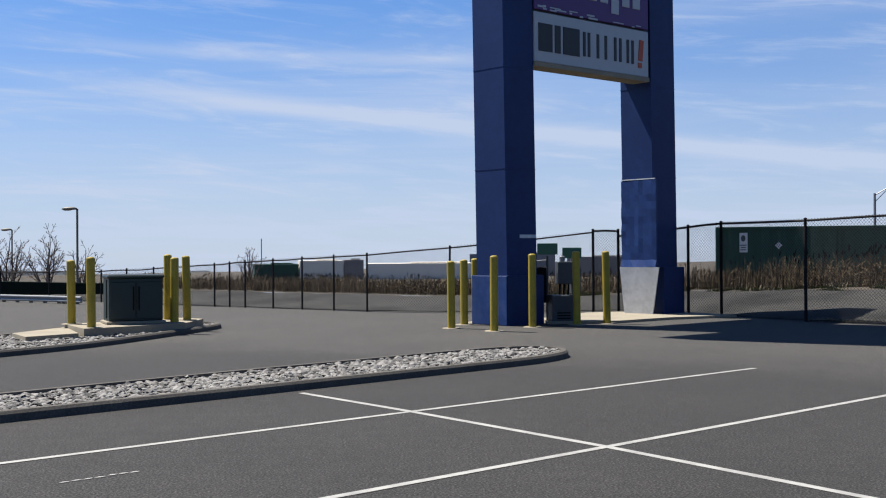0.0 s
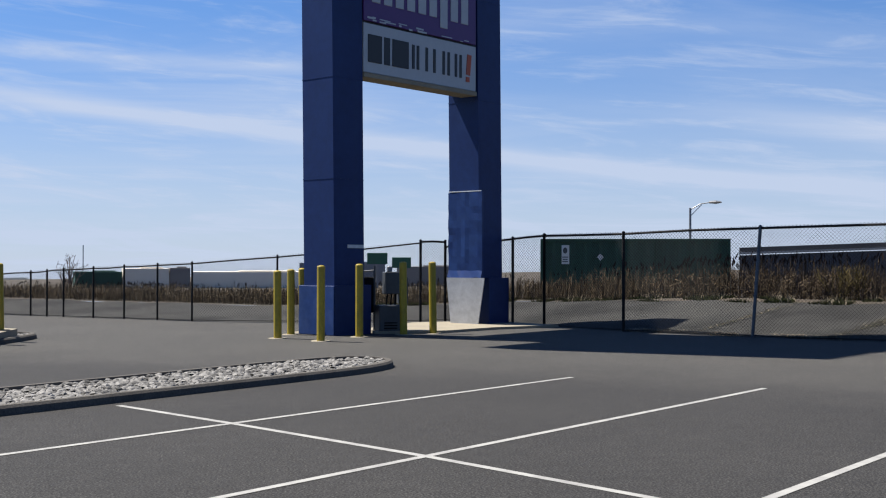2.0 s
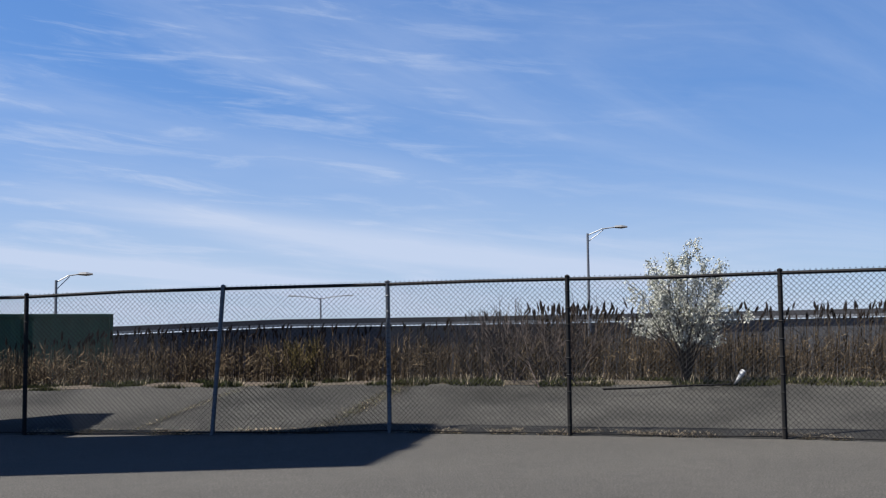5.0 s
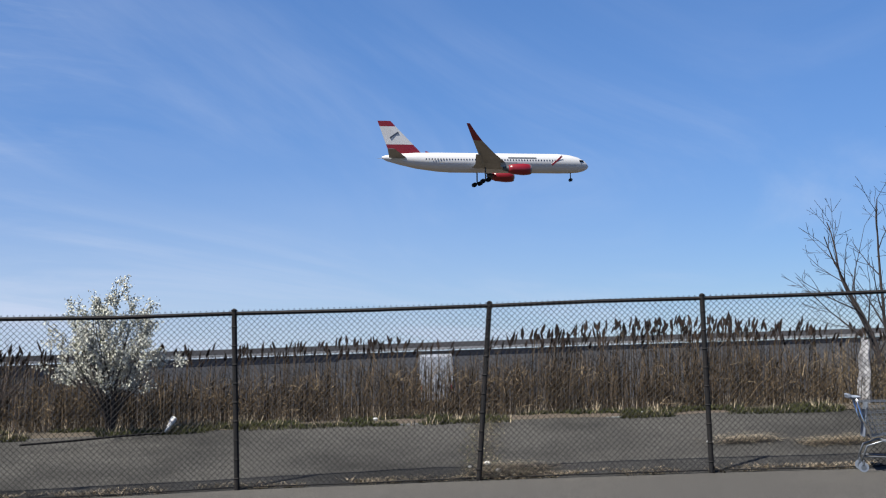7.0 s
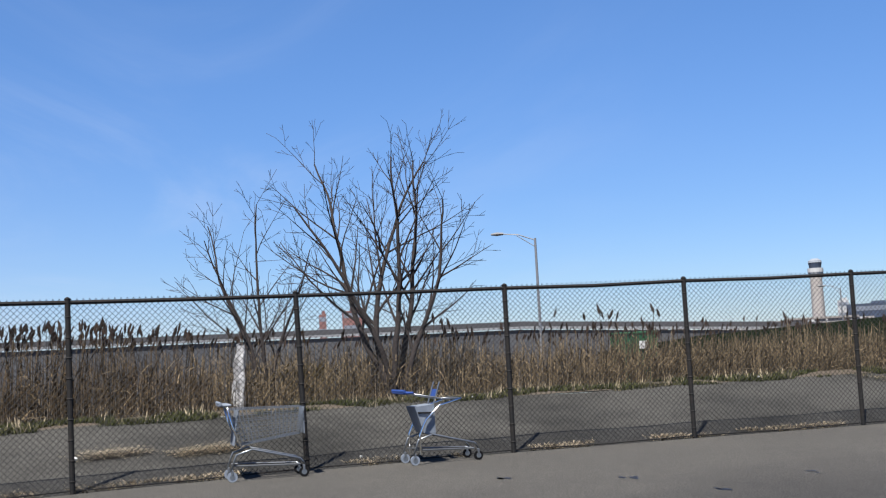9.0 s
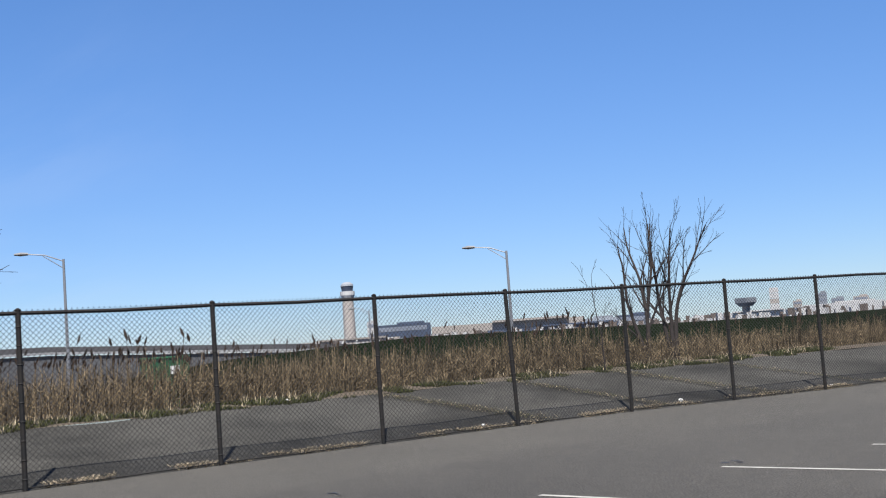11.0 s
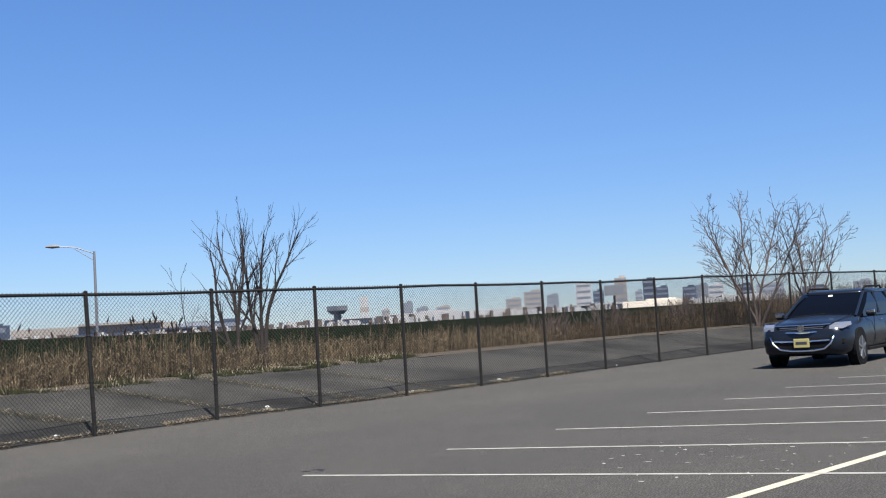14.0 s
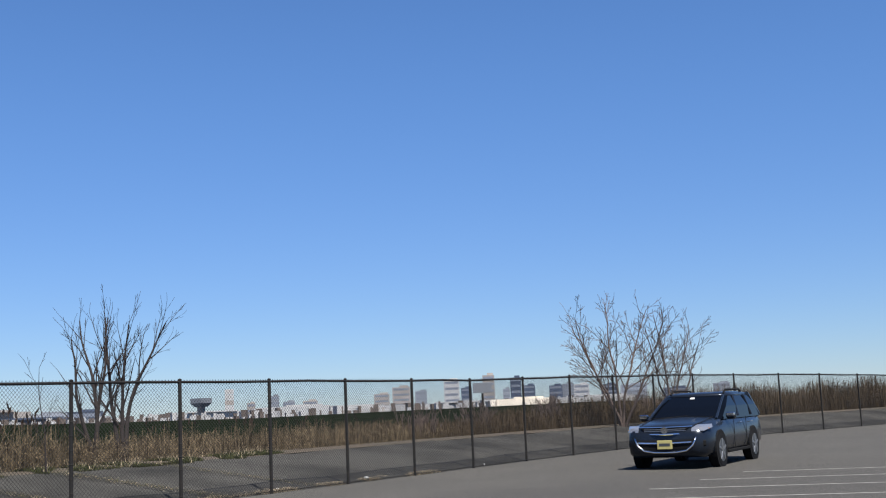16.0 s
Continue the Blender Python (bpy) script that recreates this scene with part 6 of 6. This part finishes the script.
tower = thing("control_tower", pose(800.3, -409.5, -5), "pale concrete airport control tower", "control tower")
part("shaft", Shape().tube([(0, 0, 0), (0, 0, 46)], [5.0, 4.2], 16), FARTAN, tower)
part("collar", Shape().tube([(0, 0, 44), (0, 0, 47), (0, 0, 50)], [4.4, 5.6, 5.6], 16), FARWHITE, tower)
part("cab", Shape().tube([(0, 0, 50), (0, 0, 54)], [4.2, 4.8], 16), FARDARK, tower, "dark glass cab")
part("cab_roof", Shape().tube([(0, 0, 54), (0, 0, 55.5), (0, 0, 57)], [5.0, 4.6, 2.4], 16), FARGREY, tower)
garage = thing("raised_pavilion", pose(277.3, -282.8, 1.0), "dark raised hotel pavilion on a stem", "building")
garage.scale = (0.62, 0.62, 0.62)
part("stem", Shape().box((0, 0, 2), (3, 3, 12)), FARTAN, garage)
part("deck", Shape().loft([[(-2.4, -2.4, 8), (2.4, -2.4, 8), (2.4, 2.4, 8), (-2.4, 2.4, 8)], [(-4, -4, 10), (4, -4, 10), (4, 4, 10), (-4, 4, 10)], [(-4, -4, 12.6), (4, -4, 12.6), (4, 4, 12.6), (-4, 4, 12.6)]]), FARGREY, garage)


def panel_sign(at, w, h, pole, mats, label, frame_mat=GREY_BOX):
    t = thing("roadside_sign", at, label, "sign", "roadside signs")
    part("pole", Shape().box((0, 0.05, pole / 2), (w * 0.12, w * 0.1, pole)), frame_mat, t)
    n = len(mats)
    for k, m in enumerate(mats):
        part("panel", Shape().box((0, 0, pole + h * (k + 0.5) / n), (w, w * 0.08, h / n * 0.93), bevel=0.02), m, t)
    return t


def facing(x, y):
    return math.degrees(math.atan2(y - 8, x - 2.9)) - 90


panel_sign(pose(203.6, -214.7, -2, 0, 0, facing(203.6, -214.7)), 2.2, 5.4, 5.6, [FARWHITE, FARTAN, FARWHITE, FARWHITE], "pale roadside sign with stacked panels")
panel_sign(pose(62.7, -96, -1, 0, 0, facing(62.7, -96)), 1.9, 1.1, 4.1, [FARGREY], "dark framed roadside hoarding seen from behind", BLACK)
panel_sign(pose(8.2, 92.2, -0.9, 0, 0, 0), 1.6, 0.95, 2.3, [SIGN_GREEN], "green motorway direction sign", LAMP_METAL)
panel_sign(pose(10.1, 92.0, -0.9, 0, 0, 0), 1.5, 0.9, 2.0, [SIGN_GREEN], "green motorway direction sign", LAMP_METAL)
panel_sign(pose(30.2, -58, -0.4, 0, 0, facing(30.2, -58)), 1.5, 0.45, 1.2, [SIGN_YELLOW], "small yellow sign board in the brush", BLACK)
for k in range(14):
    a = radians(rnd.uniform(-45, 100))
    D = rnd.uniform(120, 260)
    x, y = 2 + D * math.cos(a), 8 + D * math.sin(a)
    solid("lamp_mast", Shape().tube([(0, 0, 0), (0, 0, rnd.uniform(0.018, 0.034) * D)], 0.00045 * D, 5), LAMP_METAL, "thin distant grey lamp mast", "mast", "distant masts", at=pose(x, y, -0.9 - 0.004 * D))


# ---- airliner ----
def airliner(nose, tail, bank):
    nose, tail = Vector(nose), Vector(tail)
    ax = (nose - tail).normalized()
    ay = Vector((0, 0, 1)).cross(ax).normalized()
    az = ax.cross(ay)
    rot = Matrix((ax, ay, az)).transposed() @ Matrix.Rotation(radians(bank), 3, "X")
    m = Matrix.Translation((nose + tail) / 2) @ rot.to_4x4()
    t = thing("airliner", m, "white and red twin-engine airliner on landing approach", "aircraft")
    L = (nose - tail).length
    fus = Shape()
    rings = []
    for u, r, dz in ((0.0, 0.25, 1.15), (0.02, 0.75, 1.0), (0.08, 1.4, 0.75), (0.16, 2.05, 0.4), (0.26, 2.45, 0.1), (0.32, 2.55, 0), (0.84, 2.55, 0), (0.90, 2.4, -0.1), (0.945, 2.0, -0.3), (0.975, 1.4, -0.5), (0.992, 0.75, -0.65), (1.0, 0.15, -0.7)):
        x = -L / 2 + u * L
        rings.append([(x, r * math.cos(6.2832 * k / 24), dz + r * math.sin(6.2832 * k / 24)) for k in range(24)])
    fus.loft(rings)
    f = part("fuselage", fus, PLANE_WHITE, t, smooth=True)
    for sy in (-1, 1):
        for x0, x1 in ((-L * 0.30, -L * 0.05), (0.02 * L, L * 0.36)):
            n = int((x1 - x0) / 0.75)
            pane = Shape().box((0, 0, 0), (0.3, 0.1, 0.42), bevel=0.04).mesh("cabin_window", FARDARK)
            for k in range(n):
                part("cabin_window", pane, FARDARK, f).location = (x0 + k * 0.75, sy * 2.50, 0.55)
        part("cockpit_window", Shape().box((L * 0.455, sy * 1.25, 0.55), (1.4, 0.9, 0.55), Matrix.Rotation(sy * -0.5, 3, "Z"), 0.1), GLASS_DARK, f)
        part("livery_swoosh", Shape().box((L * 0.33, sy * 2.52, 0.55), (3.6, 0.08, 0.5), Matrix.Rotation(-0.7, 3, "Y"), 0.02), PLANE_RED, f, "red livery stroke")
        part("livery_bar", Shape().box((L * 0.16, sy * 2.36, 1.15), (7.5, 0.08, 0.3), Matrix.Rotation(0.0, 3, "X"), 0.02), PLANE_GREY, f, "faint grey livery bar")

        def foil(x_le, chord, y, z, th):
            return [(x_le, y, z), (x_le - chord * 0.3, y, z + th), (x_le - chord, y, z + 0.05), (x_le - chord * 0.4, y, z - th * 0.6)]
        stations = [(6.2, 9.6, 2.0, -1.5, 0.65), (2.8, 6.6, 7.8, -0.9, 0.42), (-2.2, 4.1, 15.5, 0.5, 0.24), (-7.2, 2.2, 23.2, 2.4, 0.12)]
        w = part("wing", Shape().loft([foil(x, c, y * sy, z, th) for x, c, y, z, th in stations]), PLANE_GREY, t, "grey swept wing with flaps down")
        part("flap", Shape().loft([foil(-2.6, 2.2, 3.0 * sy, -1.75, 0.12), foil(-3.2, 1.8, 7.6 * sy, -1.3, 0.12), foil(-5.4, 1.3, 15 * sy, 0.15, 0.08)]), PLANE_GREY, w)
        part("winglet", Shape().loft([foil(-7.2, 2.2, 23.2 * sy, 2.4, 0.1), foil(-8.6, 1.6, 23.9 * sy, 3.9, 0.08), foil(-10.4, 0.8, 24.5 * sy, 6.2, 0.05)]), PLANE_RED, w, "upturned red winglet")
        e = part("engine", Shape().tube([(9.2, 8.0 * sy, -2.55), (8.9, 8.0 * sy, -2.55), (7.2, 8.0 * sy, -2.55), (4.4, 8.0 * sy, -2.5), (3.4, 8.0 * sy, -2.45)], [1.15, 1.35, 1.5, 1.25, 0.95], 20), PLANE_RED, t, "red engine cowling", smooth=True)
        part("intake_lip", Shape().tube([(9.25, 8.0 * sy, -2.55), (8.8, 8.0 * sy, -2.55)], [1.2, 1.37], 20), LAMP_METAL, e)
        part("exhaust", Shape().tube([(3.5, 8.0 * sy, -2.45), (2.0, 8.0 * sy, -2.35)], [0.8, 0.45], 14), GREY_BOX, e)
        part("pylon", Shape().box((3.6, 8.0 * sy, -1.35), (4.4, 0.3, 1.1)), PLANE_GREY, e)
        part("tailplane", Shape().loft([foil(-L * 0.385, 4.6, 1.0 * sy, 0.9, 0.2), foil(-L * 0.385 - 4.6, 1.8, 9.2 * sy, 2.1, 0.08)]), PLANE_GREY, t, "grey tailplane")
        g = part("main_gear", Shape().tube([(-1.6, 4.4 * sy, -1.6), (-1.6, 4.4 * sy, -5.0)], 0.18, 8), GREY_BOX, t, "extended landing gear leg")
        for dx in (-0.75, 0.75):
            for dy in (-0.55, 0.55):
                part("wheel", Shape().tube([(-1.6 + dx, 4.4 * sy + dy - 0.18, -5.0 + dx * 0.25), (-1.6 + dx, 4.4 * sy + dy + 0.18, -5.0 + dx * 0.25)], 0.58, 14), BLACK, g)
    g = part("nose_gear", Shape().tube([(L * 0.41, 0, -1.8), (L * 0.41, 0, -4.1)], 0.14, 8), GREY_BOX, t, "extended nose gear leg")
    for dy in (-0.3, 0.3):
        part("wheel", Shape().tube([(L * 0.41, dy - 0.13, -4.2), (L * 0.41, dy + 0.13, -4.2)], 0.45, 14), BLACK, g)

    def fin(z):
        k = z / 8.6
        x0 = -L * 0.5 + 10.6 - 8.3 * k
        c = 8.6 - 5.3 * k
        return [(x0, 0, 1.9 + z), (x0 - c * 0.4, 0.28 * (1 - k * 0.6), 1.9 + z), (x0 - c, 0, 1.9 + z), (x0 - c * 0.4, -0.28 * (1 - k * 0.6), 1.9 + z)]
    part("tail_fin", Shape().loft([fin(2.6), fin(7.2)]), PLANE_WHITE, t, "white fin band")
    part("fin_base", Shape().loft([fin(-0.2), fin(2.6)]), PLANE_RED, t, "red lower fin")
    part("fin_tip", Shape().loft([fin(7.2), fin(8.6)]), PLANE_RED, t, "red fin tip")
    part("fin_emblem", Shape().box((-L * 0.5 + 3.2, 0, 6.9), (2.6, 0.5, 0.35), Matrix.Rotation(-0.6, 3, "Y")), FARDARK, t, "dark bird-like stroke")
    return t


airliner((301.8, 71.5, 53.9), (273.1, 118.2, 54.2), 3)
